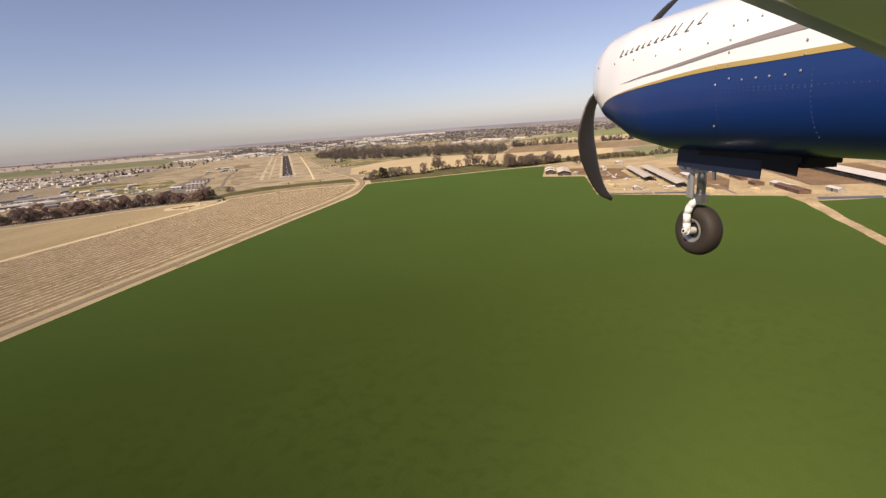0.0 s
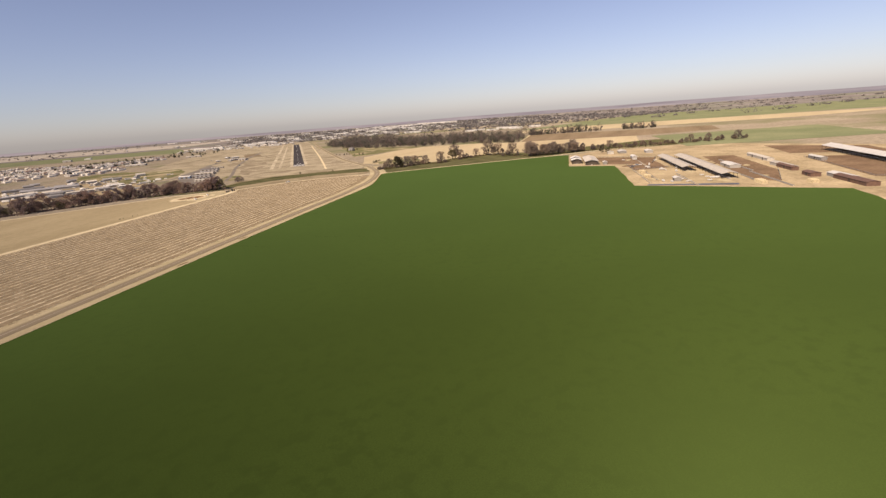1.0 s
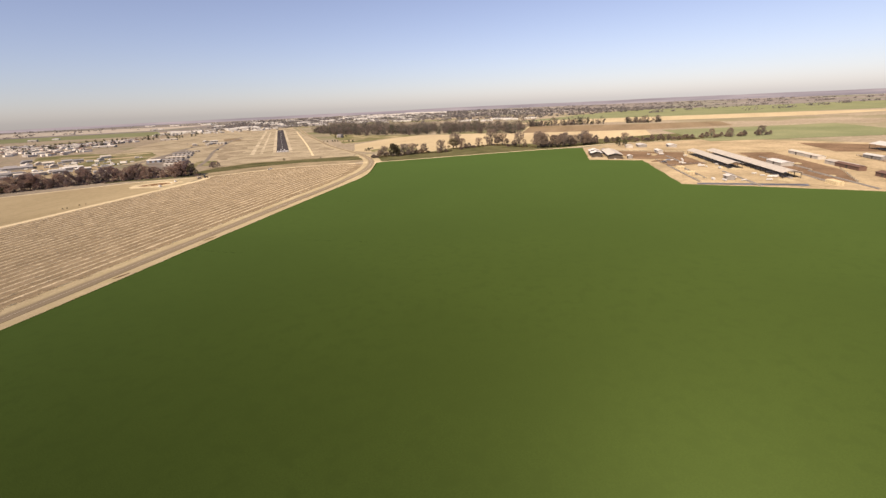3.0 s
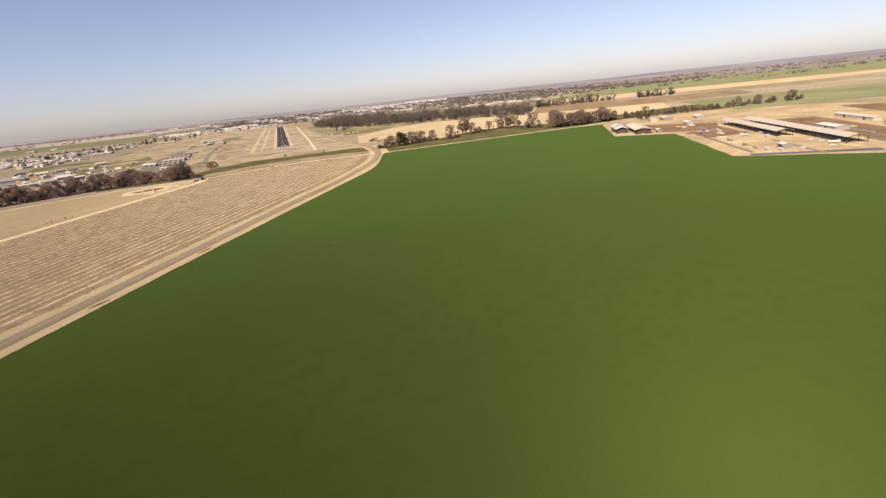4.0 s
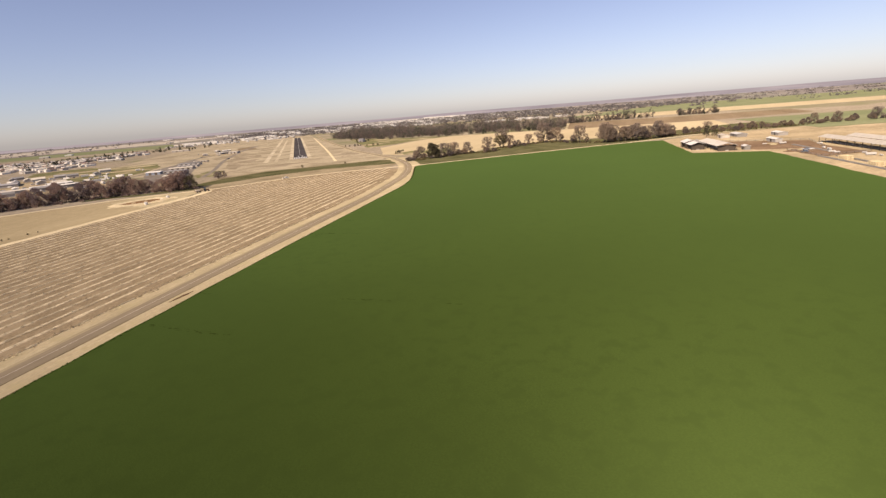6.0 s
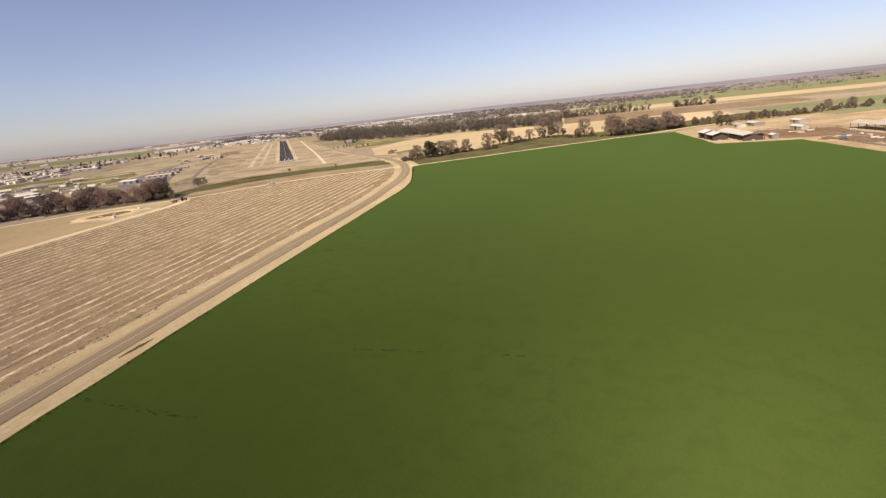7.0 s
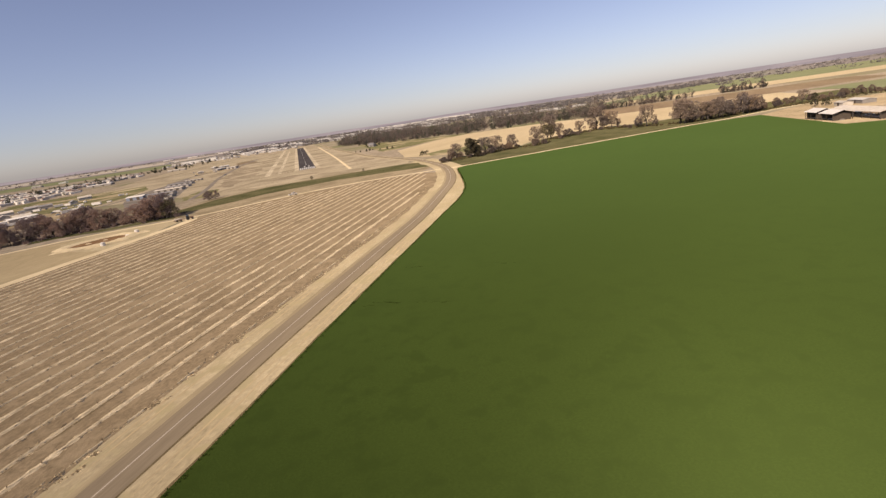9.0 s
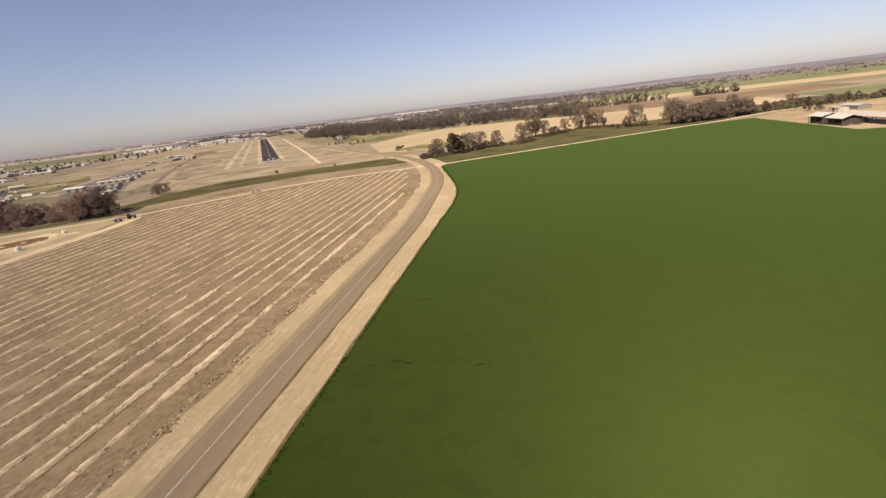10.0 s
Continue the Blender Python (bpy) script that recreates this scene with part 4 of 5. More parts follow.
for x, y, w, l, turn, roof, lab in ((-146, 524, 11, 17, 74, M_white, "white-roofed workshop by the hangars"), (-138, 888, 9, 26, 8, M_roof_tan, "pale building beside the airfield apron"), (-110, 892, 8, 22, -24, M_white, "white hangar beside the airfield apron"),
                                    (-102, 905, 8, 14, -30, M_roof_tan, "tan building beside the airfield apron"), (-86, 880, 10, 18, 60, M_roof_tan, "tan hangar beside the airfield apron"), (-110, 985, 9, 16, -70, M_white, "white hangar beside the airfield apron"),
                                    (-128, 1000, 9, 18, 20, M_white, "small white building beside the airfield apron"), (-240, 1250, 12, 40, 80, M_roof_tan, "tan warehouse in the dry grass"), (-338, 1052, 16, 44, 80, M_white, "large white warehouse beside the houses"), (-335, 560, 34, 70, -70, M_roof_grey, "large grey-roofed packing house in the yard"),
                                    (-380, 590, 30, 50, -70, M_roof_grey, "large grey-roofed packing house in the yard"), (-300, 470, 18, 44, -66, M_roof_grey, "grey-roofed packing shed in the yard"), (-262, 452, 14, 30, -66, M_roof_tan, "tan packing shed in the yard"),
                                    (-345, 470, 16, 40, -60, M_roof_grey, "grey packing shed in the yard"), (-235, 500, 10, 22, -50, M_white, "white shed in the dirt yard"), (-395, 500, 16, 36, -70, M_roof_tan, "tan packing shed in the yard"),
                                    (-430, 560, 22, 44, -68, M_roof_tan, "tan-roofed packing shed in the yard"), (-215, 470, 8, 16, -60, M_white, "small white shed in the dirt yard")):
    house("shed", w, l, 3.0, 0.8, M_blue_wall if "workshop" in lab else M_wall, roof, lab, pose(x, y, 0, 0, 0, turn), 2, 1, "shed", 3, 2.6)

# town houses
homes = [house("house", 8, 13, 2.9, 1.5, M_wall, M_roof_grey, "small grey-roofed house in the town", pose(-500, 1000, 0, 0, 0, 20), windows=0),
         house("house", 9, 14, 2.9, 1.7, M_wall, M_roof_tan, "small tan-roofed house in the town", pose(-480, 1030, 0, 0, 0, 20), windows=0),
         house("mobile_home", 5, 16, 3.0, 0.6, M_white, M_white, "white mobile home in a park", pose(-460, 1060, 0, 0, 0, -70), windows=0, category="mobile home")]
rh = random.Random(17)
for i in range(250):
    t = rh.random()
    across = rh.gauss(-10, 32)
    x, y = -640 + 300 * t - across * 0.25, 985 + 330 * t + across * 1.2
    copy_thing(rh.choices(homes, (5, 2, 1.5))[0], pose(x, y, 0, 0, 0, rh.choice([-48, 42]) + rh.uniform(-4, 4)))
for i in range(90):
    copy_thing(rh.choice(homes), pose(rh.uniform(-360, 60), rh.uniform(1600, 1900), 0, 0, 0, rh.choice([0, 90, 20])))
for i in range(60):
    copy_thing(rh.choices(homes, (6, 3, 1))[0], pose(rh.uniform(-560, -225), rh.uniform(400, 700), 0, 0, 0, rh.choice([-66, 24])))
for x, y in ((152, 850), (160, 905)):
    copy_thing(homes[0], pose(x, y, 0, 0, 0, 30))


def far_houses(name, places, wall_m, roof_m, label):
    """The town's back rows of small houses, too many to count, in one mesh."""
    verts, faces = [], []
    for x, y, turn, w, l, h, rise in places:
        m = pose(x, y, 0, 0, 0, turn)
        k = len(verts)
        for yy in (-l / 2, l / 2):
            verts += [m @ Vector(c) for c in ((-w / 2, yy, 0), (w / 2, yy, 0), (w / 2, yy, h), (0, yy, h + rise), (-w / 2, yy, h))]
        faces += [(k, k + 1, k + 2, k + 3, k + 4), (k + 9, k + 8, k + 7, k + 6, k + 5), (k + 1, k + 6, k + 7, k + 2), (k + 5, k, k + 4, k + 9), (k + 2, k + 7, k + 8, k + 3), (k + 3, k + 8, k + 9, k + 4)]
    me = mesh_of(name, verts, faces, wall_m)
    me.materials.append(roof_m)
    for p in me.polygons:
        p.material_index = 1 if p.index % 6 > 3 else 0
    tagged(new(name, me), label, "houses", "", "stuff")


rf = random.Random(29)
lots = []
for i in range(420):
    t = rf.random()
    across = rf.gauss(-8, 34)
    lots.append((-660 + 330 * t - across * 0.25, 970 + 360 * t + across * 1.2, rf.choice([-48, 42]) + rf.uniform(-4, 4), rf.uniform(6, 10), rf.uniform(9, 15), rf.uniform(2.5, 3.4), rf.uniform(0.8, 1.8)))
quad = [Vector(c) for c in ((-300, 850, 0), (-430, 1230, 0), (-860, 1560, 0), (-600, 840, 0))]
for i in range(330):
    a, b = rf.random() ** 0.8, rf.random()
    p = (quad[0].lerp(quad[3], a)).lerp(quad[1].lerp(quad[2], a), b)
    if p.x > -330 - 0.1 * (p.y - 840) and p.y < 900:
        continue
    lots.insert(rf.randrange(len(lots)), (p.x, p.y, rf.choice([-48, 42]) + rf.uniform(-4, 4), rf.uniform(5, 10), rf.uniform(9, 16), rf.uniform(2.5, 3.4), rf.uniform(0.6, 1.6)))
far_houses("town_houses_dark", lots[:240], M_wall, M_rust, "brown-roofed small houses of the town")
far_houses("town_houses_grey", lots[240:430], M_wall, M_roof_grey, "grey-roofed small houses of the town")
far_houses("town_houses_pale", lots[430:], M_white, M_roof_tan, "pale-roofed small houses of the town")
works = [house("warehouse", 40, 90, 7, 1.2, M_white, M_white, "large white warehouse of the far town", pose(-60, 1900, 0, 0, 0, 80), 1, 0, "warehouse", 5, 4),
         house("warehouse", 30, 50, 6, 1.2, M_wall, M_roof_grey, "grey-roofed store of the far town", pose(60, 1850, 0, 0, 0, 10), 1, 0, "warehouse", 5, 4),
         house("warehouse", 24, 40, 8, 1.0, M_wall, M_white, "pale building of the far town", pose(-180, 1820, 0, 0, 0, 0), 1, 0, "warehouse", 5, 4)]
for i in range(230):
    y = 1750 + 2500 * rh.random() ** 1.2
    x = rh.gauss(0.14, 0.2) * y
    copy_thing(rh.choice(works), pose(x, y, 0, 0, 0, rh.choice([0, 90, 10, 80])) @ Matrix.Diagonal((*(rh.uniform(0.35, 0.8),) * 3, 1)))
for i in range(26):
    y = 2600 + 1300 * rh.random()
    copy_thing(works[0], pose(y * rh.uniform(0.16, 0.30), y, 0, 0, 0, 90 + rh.uniform(-10, 10)) @ Matrix.Diagonal((0.8, 0.8, 0.8, 1)))
for x, y, turn, k in ((380, 1860, 85, 0.55), (1100, 3480, 75, 1.6), (1170, 3420, 75, 1.5), (1240, 3350, 75, 1.4), (640, 3300, 85, 1.1), (760, 3200, 80, 1.2), (880, 3300, 80, 1.2), (600, 2700, 85, 0.9), (500, 2500, 85, 0.8),
                      (-290, 1800, 85, 0.6), (-235, 1800, 80, 0.5), (-60, 2040, 80, 0.7), (60, 2300, 80, 0.7), (190, 2350, 82, 0.7), (320, 2500, 82, 0.8)):
    copy_thing(works[0], pose(x, y, 0, 0, 0, turn) @ Matrix.Diagonal((k, k, max(0.9, k), 1)))
for i in range(9):
    copy_thing(works[0], pose(rh.uniform(640, 880), rh.uniform(1250, 1450), 0, 0, 0, 60) @ Matrix.Diagonal((0.4, 0.45, 0.6, 1)))


# ---- vehicles and small things ----
def car(m, label="small car parked on bare dirt"):
    top = holder("car", label, "car", "parked cars", m=m)
    bm = box(bmesh.new(), 0, 0, 0.62, 1.75, 4.4, 0.62, 0, 0.12)
    part("body", bm, M_car, top)
    bm = bmesh.new()
    prof = [(-1.5, 0.9), (-0.9, 1.45), (0.7, 1.45), (1.25, 0.9)]
    vs = [bm.verts.new((x * (0.92 if z > 1 else 1), y, z)) for x in (-0.8, 0.8) for y, z in prof]
    for f in ((3, 2, 1, 0), (4, 5, 6, 7), (0, 1, 5, 4), (1, 2, 6, 5), (2, 3, 7, 6)):
        bm.faces.new([vs[i] for i in f])
    part("cabin", bm, M_glass, top)
    for x in (-0.8, 0.8):
        for y in (-1.35, 1.35):
            part("wheel", rod(bmesh.new(), (x - 0.1, y, 0.33), (x + 0.1, y, 0.33), 0.33, 0.33, 12), M_rubber, top)
    return top


first = car(pose(-225, 436, 0.03, 0, 0, 20))
rc = random.Random(4)
for i in range(44):
    copy_thing(first, pose(rc.uniform(-420, -200), rc.uniform(400, 620), 0.03, 0, 0, rc.uniform(0, 360)))
for i in range(9):
    copy_thing(first, pose(rc.uniform(-165, -80), rc.uniform(500, 1000), 0.05, 0, 0, rc.uniform(0, 360)))
for i in range(5):
    copy_thing(first, pose(rc.uniform(330, 345), rc.uniform(-60, 200), 0.1, 0, 0, rc.uniform(0, 360)))


def pickup(m):
    top = holder("pickup", "white pickup on the headland track", "pickup", m=m)
    part("body", box(bmesh.new(), 0, 0, 0.75, 1.9, 5.4, 0.7, 0, 0.1), M_white, top)
    part("cab", box(bmesh.new(), 0, 0.5, 1.4, 1.7, 2.2, 0.75, 0, 0.2), M_white, top)
    part("windscreen", box(bmesh.new(), 0, 0.5, 1.45, 1.74, 1.7, 0.4, 0, 0.05), M_glass, top)
    part("load_bed", box(bmesh.new(), 0, -1.7, 1.12, 1.6, 1.8, 0.06), M_shade, top)
    for x in (-0.85, 0.85):
        for y in (-1.7, 1.7):
            part("wheel", rod(bmesh.new(), (x - 0.12, y, 0.38), (x + 0.12, y, 0.38), 0.38, 0.38, 12), M_rubber, top)


pickup(pose(0, 309.5, 0.06, 0, 0, -74))


def tractor(m):
    top = holder("tractor", "dark tractor with a low trailer at the orchard corner", "tractor", m=m)
    part("body", box(bmesh.new(), 0, 1.2, 1.2, 1.1, 2.6, 0.9, 0, 0.12), M_rust, top)
    part("cab", box(bmesh.new(), 0, -0.6, 1.9, 1.5, 1.5, 1.7, 0, 0.12), M_glass, top)
    part("trailer_bed", box(bmesh.new(), 0, -5.2, 1.0, 2.2, 6.0, 0.35, 0, 0.05), M_rust, top)
    part("load", box(bmesh.new(), 0.1, -5.6, 1.55, 1.9, 4.0, 0.75, 4, 0.25), M_roof_tan, top, "pale load")
    part("drawbar", rod(bmesh.new(), (0, -1.3, 0.8), (0, -2.4, 0.9), 0.07, 0.07, 6), M_steel, top)
    for x, y, r in ((-0.9, -0.6, 0.85), (0.9, -0.6, 0.85), (-0.8, 1.9, 0.5), (0.8, 1.9, 0.5), (-1.05, -4.4, 0.45), (1.05, -4.4, 0.45), (-1.05, -6.4, 0.45), (1.05, -6.4, 0.45)):
        part("wheel", rod(bmesh.new(), (x - 0.2, y, r), (x + 0.2, y, r), r, r, 14), M_rubber, top)


tractor(pose(-60, 281, 0.06, 0, 0, -70))


def basin(x, y, rx, ry, turn):
    """A dug pit: a sunk floor within an uneven bank."""
    top = holder("basin", "freshly dug earth basin with a pale bank", "basin", m=pose(x, y, 0, 0, 0, turn))
    rings = [(1.4, 0.05, 0), (1.2, 0.75, 1), (1.1, 0.8, 1), (0.95, 0.10, 0)]
    verts, faces, seg = [], [], 40
    for s, z, j in rings:
        for k in range(seg):
            a = 2 * math.pi * k / seg
            w = 1 + 0.12 * noise.noise((math.cos(a) * 2, math.sin(a) * 2, s))
            verts.append((rx * s * w * math.cos(a), ry * s * w * math.sin(a), z + j * 0.6 * noise.noise((math.cos(a) * 3, math.sin(a) * 3, s * 5))))
    for i in range(len(rings) - 1):
        for k in range(seg):
            a, b = i * seg + k, i * seg + (k + 1) % seg
            faces.append((a, b, b + seg, a + seg))
    part_data("bank", mesh_of("bank", verts, faces, M_track, True), top)
    n = (len(rings) - 1) * seg
    part_data("floor", mesh_of("floor", [(v[0], v[1], 0.12) for v in [(vv[0] * 1.04, vv[1] * 1.04) for vv in verts[n:]]], [tuple(range(seg))], M_pit), top, "damp brown pit floor")


basin(-99.5, 257, 14, 10, 25)


def tank(x, y, r, h):
    top = holder("tank", "pale water tank beside the dug basin", "tank", "tanks by the basin", m=pose(x, y, 0.05))
    part("shell", rod(bmesh.new(), (0, 0, 0), (0, 0, h), r, r, 20), M_white, top, smooth=False)
    part("lid", rod(bmesh.new(), (0, 0, h), (0, 0, h + r * 0.25), r * 1.02, r * 0.15, 20), M_white, top)


for x, y, r, h in ((-92.5, 240, 1.1, 1.5), (-86, 256, 0.8, 1.1), (-84.5, 268, 1.1, 1.2)):
    tank(x, y, r, h)


def soil_heap(x, y, w, l, h, material, label):
    verts, faces, n = [], [], 12
    for i in range(n + 1):
        for j in range(n + 1):
            u, v = 2 * i / n - 1, 2 * j / n - 1
            fall = max(0.0, 1 - math.hypot(u, v)) ** 0.6
            verts.append((w * u, l * v, h * fall * (0.8 + 0.5 * noise.noise((x + u * 2, y + v * 2, 3)))))
    for i in range(n):
        for j in range(n):
            a = i * (n + 1) + j
            faces.append((a, a + n + 1, a + n + 2, a + 1))
    ob = tagged(new("soil_heap", mesh_of("soil_heap", verts, faces, material, True)), label, "soil heap", "soil heaps")
    ob.location = (x, y, 0.04)


for x, y, w, l, h in ((-87.5, 248, 4, 2.5, 1.6), (-97, 240, 3.5, 2, 1.3), (-80, 262, 3.5, 2, 1.1), (-112, 244, 5, 2, 0.9), (-104, 256, 1.6, 0.9, 0.7), (-97, 259, 1.3, 0.8, 0.6)):
    soil_heap(x, y, w, l, h, M_track, "heap of pale dug soil by the basin")


# ---- orchard rows ----
def orchard_rows():
    rng = np.random.default_rng(21)
    pitch, first = 5.26, -49.0
    for row in range(26):
        sv, sf, tv, tf, bv, bf, wv, wf = [], [], [], [], [], [], [], []
        v0 = first - pitch * row
        u_end = 318 - 1.8 * row
        last = None
        thick = rng.uniform(0.56, 0.86) * (0.4 if row == 0 else 1.25 if row == 1 else 1)
        for u in np.arange(-420, u_end, 1.5):
            x, y = along_road(u, v0)
            # inside the orchard: west boundary and north headland
            if (y > 296 + 0.12 * x and x < 30) or y > 305:
                continue
            if u > 120 and v0 + (u - 120) ** 2 * 0.00075 > -47:
                continue
            # the low berm under the saplings
            w = max(0.18, thick * (0.72 + 0.4 * noise.noise((u * 0.11, v0, 0.0)) + 0.6 * noise.noise((u * 0.63, v0, 4.0))))
            sh = 0.3 * noise.noise((u * 0.09, v0, 8.0))
            k = len(bv)
            for o, z in ((-w, 0.034), (-0.25 * w, 0.24), (0.35 * w, 0.2), (w, 0.034)):
                bv.append((*along_road(u, v0 + sh + o), z))
            if last == u - 1.5 and (row or noise.noise((u * 0.15, 3.0, 1.0)) > 0.15):
                bf += [(k - 4 + j, k + j, k + j + 1, k - 3 + j) for j in range(3)]
            last = u
            # mown straw and prunings lying on the low berm
            for _ in range(10 if u > -120 else 5):
                if rng.random() > 0.85 * thick + 0.1 + 0.5 * noise.noise((u * 0.05, v0 * 3, 2.0)):
                    continue
                cu, cv = u + rng.uniform(-0.9, 0.9), v0 + 0.3 * noise.noise((u * 0.09, v0, 8.0)) + rng.normal(0, 0.34)
                ln, wd, ht = rng.uniform(0.15, 0.75), rng.uniform(0.05, 0.18), rng.uniform(0.05, 0.24)
                tw = rng.normal(0, 0.12)
                c, s = math.cos(tw), math.sin(tw)
                k = len(sv)
                for a, b, z in ((-ln, 0, 0.03), (0, -wd, 0.03), (ln, 0, 0.03), (0, wd, 0.03), (0, 0, 0.03 + ht)):
                    px, py = along_road(cu + a * c - b * s, cv + a * s + b * c)
                    sv.append((px, py, z))
                sf += [(k, k + 1, k + 4), (k + 1, k + 2, k + 4), (k + 2, k + 3, k + 4), (k + 3, k, k + 4)]
            # dead weeds and clods beside the berm, also standing in for short dark shadows
            for _ in range(2 if u > -120 else 1):
                if rng.random() > 0.35 + 0.9 * noise.noise((u * 0.08, v0 * 2, 6.0)):
                    continue
                cx, cy = along_road(u + rng.uniform(-0.75, 0.75), v0 + sh + rng.choice((-1, 1)) * (0.5 + abs(rng.normal(0, 0.55))))
                r, ht = rng.uniform(0.06, 0.2), rng.uniform(0.04, 0.16)
                k = len(wv)
                for q in range(4):
                    a = 1.571 * q + rng.uniform(-0.5, 0.5)
                    wv.append((cx + r * math.cos(a) * rng.uniform(0.6, 1.5), cy + r * math.sin(a) * rng.uniform(0.6, 1.5), 0.03))
                wv.append((cx, cy, 0.03 + ht))
                wf += [(k + q, k + (q + 1) % 4, k + 4) for q in range(4)]
            # a sapling every few metres
            if int(u / 1.5) % 3 == 0 and rng.random() < 0.45:
                bx, by = along_road(u + rng.uniform(-0.3, 0.3), v0 + rng.normal(0, 0.12))
                h = rng.uniform(0.45, 1.0)
                for _ in range(9):
                    a = rng.uniform(0, 6.283)
                    r = h * rng.uniform(0.1, 0.42)
                    z0, z1 = h * rng.uniform(0.1, 0.45), h * rng.uniform(0.6, 1.05)
                    w = 0.03
                    k = len(tv)
                    tv += [(bx - w * math.sin(a), by + w * math.cos(a), z0), (bx + w * math.sin(a), by - w * math.cos(a), z0),
                           (bx + r * math.cos(a), by + r * math.sin(a), z1)]
                    tf.append((k, k + 1, k + 2))
                k = len(tv)
                for z in (0.02, h * 0.5):
                    tv += [(bx + 0.035, by, z), (bx - 0.02, by + 0.03, z), (bx - 0.02, by - 0.03, z)]
                tf += [(k, k + 1, k + 4, k + 3), (k + 1, k + 2, k + 5, k + 4), (k + 2, k, k + 3, k + 5)]
        top = holder("orchard_row", "low pale strawy orchard row with small leafless saplings", "orchard row", "rows of the young orchard")
        part_data("berm", mesh_of("berm", bv, bf, M_berm), top, "low pale earth berm")
        tagged(part_data("straw", mesh_of("straw", sv, sf, M_straw), top, "strewn straw and prunings"), kind="stuff")
        tagged(part_data("weeds", mesh_of("weeds", wv, wf, M_clod), top, "dead brown weeds and clods"), kind="stuff")
        tagged(part_data("saplings", mesh_of("saplings", tv, tf, M_sapling), top, "small leafless saplings"), kind="stuff")


orchard_rows()


def verge_litter():
    """Tufts, clods and prunings strewn along the verge's orchard side."""
    rng = np.random.default_rng(33)
    sv, sf, tv, tf = [], [], [], []
    heaps = np.arange(-420, 250, 7.5) + rng.normal(0, 2.5, 90)[:len(np.arange(-420, 250, 7.5))]
    for i in range(1700):
        h0 = heaps[int(rng.integers(len(heaps)))]
        spread = 0.25 + 1.1 * abs(math.sin(h0))
        along = rng.normal(0, spread)
        u, v = h0 + along, -47.9 + 0.5 * math.sin(h0 * 3) + 0.3 * along + rng.normal(0, 0.3)
        if u > 150:
            v -= (u - 150) ** 2 * 0.0009
        x, y = along_road(u, v)
        r, h = rng.uniform(0.08, 0.34), rng.uniform(0.05, 0.2)
        tall = rng.random() < 0.7
        vv, ff = (tv, tf) if tall else (sv, sf)
        k = len(vv)
        n = 5
        for q in range(n):
            a = 2 * math.pi * q / n + rng.uniform(-0.4, 0.4)
            w = r * rng.uniform(0.6, 1.5)
            vv.append((x + w * math.cos(a), y + w * math.sin(a), 0.05))
        vv.append((x + rng.normal(0, 0.05), y + rng.normal(0, 0.05), 0.05 + h))
        ff += [(k + q, k + (q + 1) % n, k + n) for q in range(n)]
    tagged(new("verge_straw", mesh_of("verge_straw", sv, sf, M_straw)), "pale straw tufts along the road verge", "straw", "", "stuff")
    tagged(new("verge_weeds", mesh_of("verge_weeds", tv, tf, M_clod)), "brown dead weeds along the road verge", "weeds", "", "stuff")


verge_litter()


def crop_fringe():
    """Leaning leaf tufts along the crop's ragged edge."""
    rng = np.random.default_rng(51)
    line = [p for p in smooth_line(CROP_EDGE, 0.5) if -260 < p.y < 290]
    spots = [(line[int(rng.random() * (len(line) - 1))], abs(rng.normal(0, 0.3)) - 0.15, rng.uniform(0.5, 0.9)) for _ in range(6500)]
    verts, faces = [], []
    for p, off, size in spots:
        x, y, z0 = p.x + off * 0.86 + rng.normal(0, 0.1), p.y - off * 0.5 + rng.normal(0, 0.1), 0.05 if off < 0.1 else 0.3
        for _ in range(4):
            a, r, h, w = rng.uniform(0, 6.283), rng.uniform(0.1, 0.3) * size, rng.uniform(0.2, 0.42) * size, rng.uniform(0.05, 0.11)
            k = len(verts)
            verts += [(x - w * math.sin(a), y + w * math.cos(a), z0), (x + w * math.sin(a), y - w * math.cos(a), z0), (x + r * math.cos(a), y + r * math.sin(a), z0 + h)]
            faces.append((k, k + 1, k + 2))
    tagged(new("crop_fringe", mesh_of("crop_fringe", verts, faces, M_blade)), "dark green leaf tufts along the crop edge", "crop", "", "stuff")


crop_fringe()


def yard_trailer(m, material, label):
    top = holder("yard_trailer", label, "trailer", "trailers in the yards", m=m)
    part("box", box(bmesh.new(), 0, 0, 1.9, 2.4, 8.5, 2.4, 0, 0.05), material, top)
    part("frame", box(bmesh.new(), 0, 0, 0.62, 1.6, 8.0, 0.14), M_shade, top)
    for x in (-0.95, 0.95):
        for y in (-2.9, -1.9):
            part("wheel", rod(bmesh.new(), (x - 0.14, y, 0.45), (x + 0.14, y, 0.45), 0.45, 0.45, 12), M_rubber, top)
    part("landing_leg", box(bmesh.new(), 0, 3.2, 0.3, 1.2, 0.12, 0.6), M_steel, top)


ry = random.Random(9)
white_trailer = None
for i in range(90):
    x, y = ry.uniform(-420, -170), ry.uniform(420, 640)
    m = pose(x, y, 0.03, 0, 0, ry.choice([-60, 30, 80]) + ry.uniform(-8, 8))
    if white_trailer is None:
        yard_trailer(m, M_white, "white box trailer parked in a dirt yard")
        white_trailer = [o for o in scene.objects if o.name.startswith("yard_trailer")][0]
    else:
        s = ry.uniform(0.4, 1.0)
        copy_thing(white_trailer, m @ Matrix.Diagonal((s, s, s, 1)))

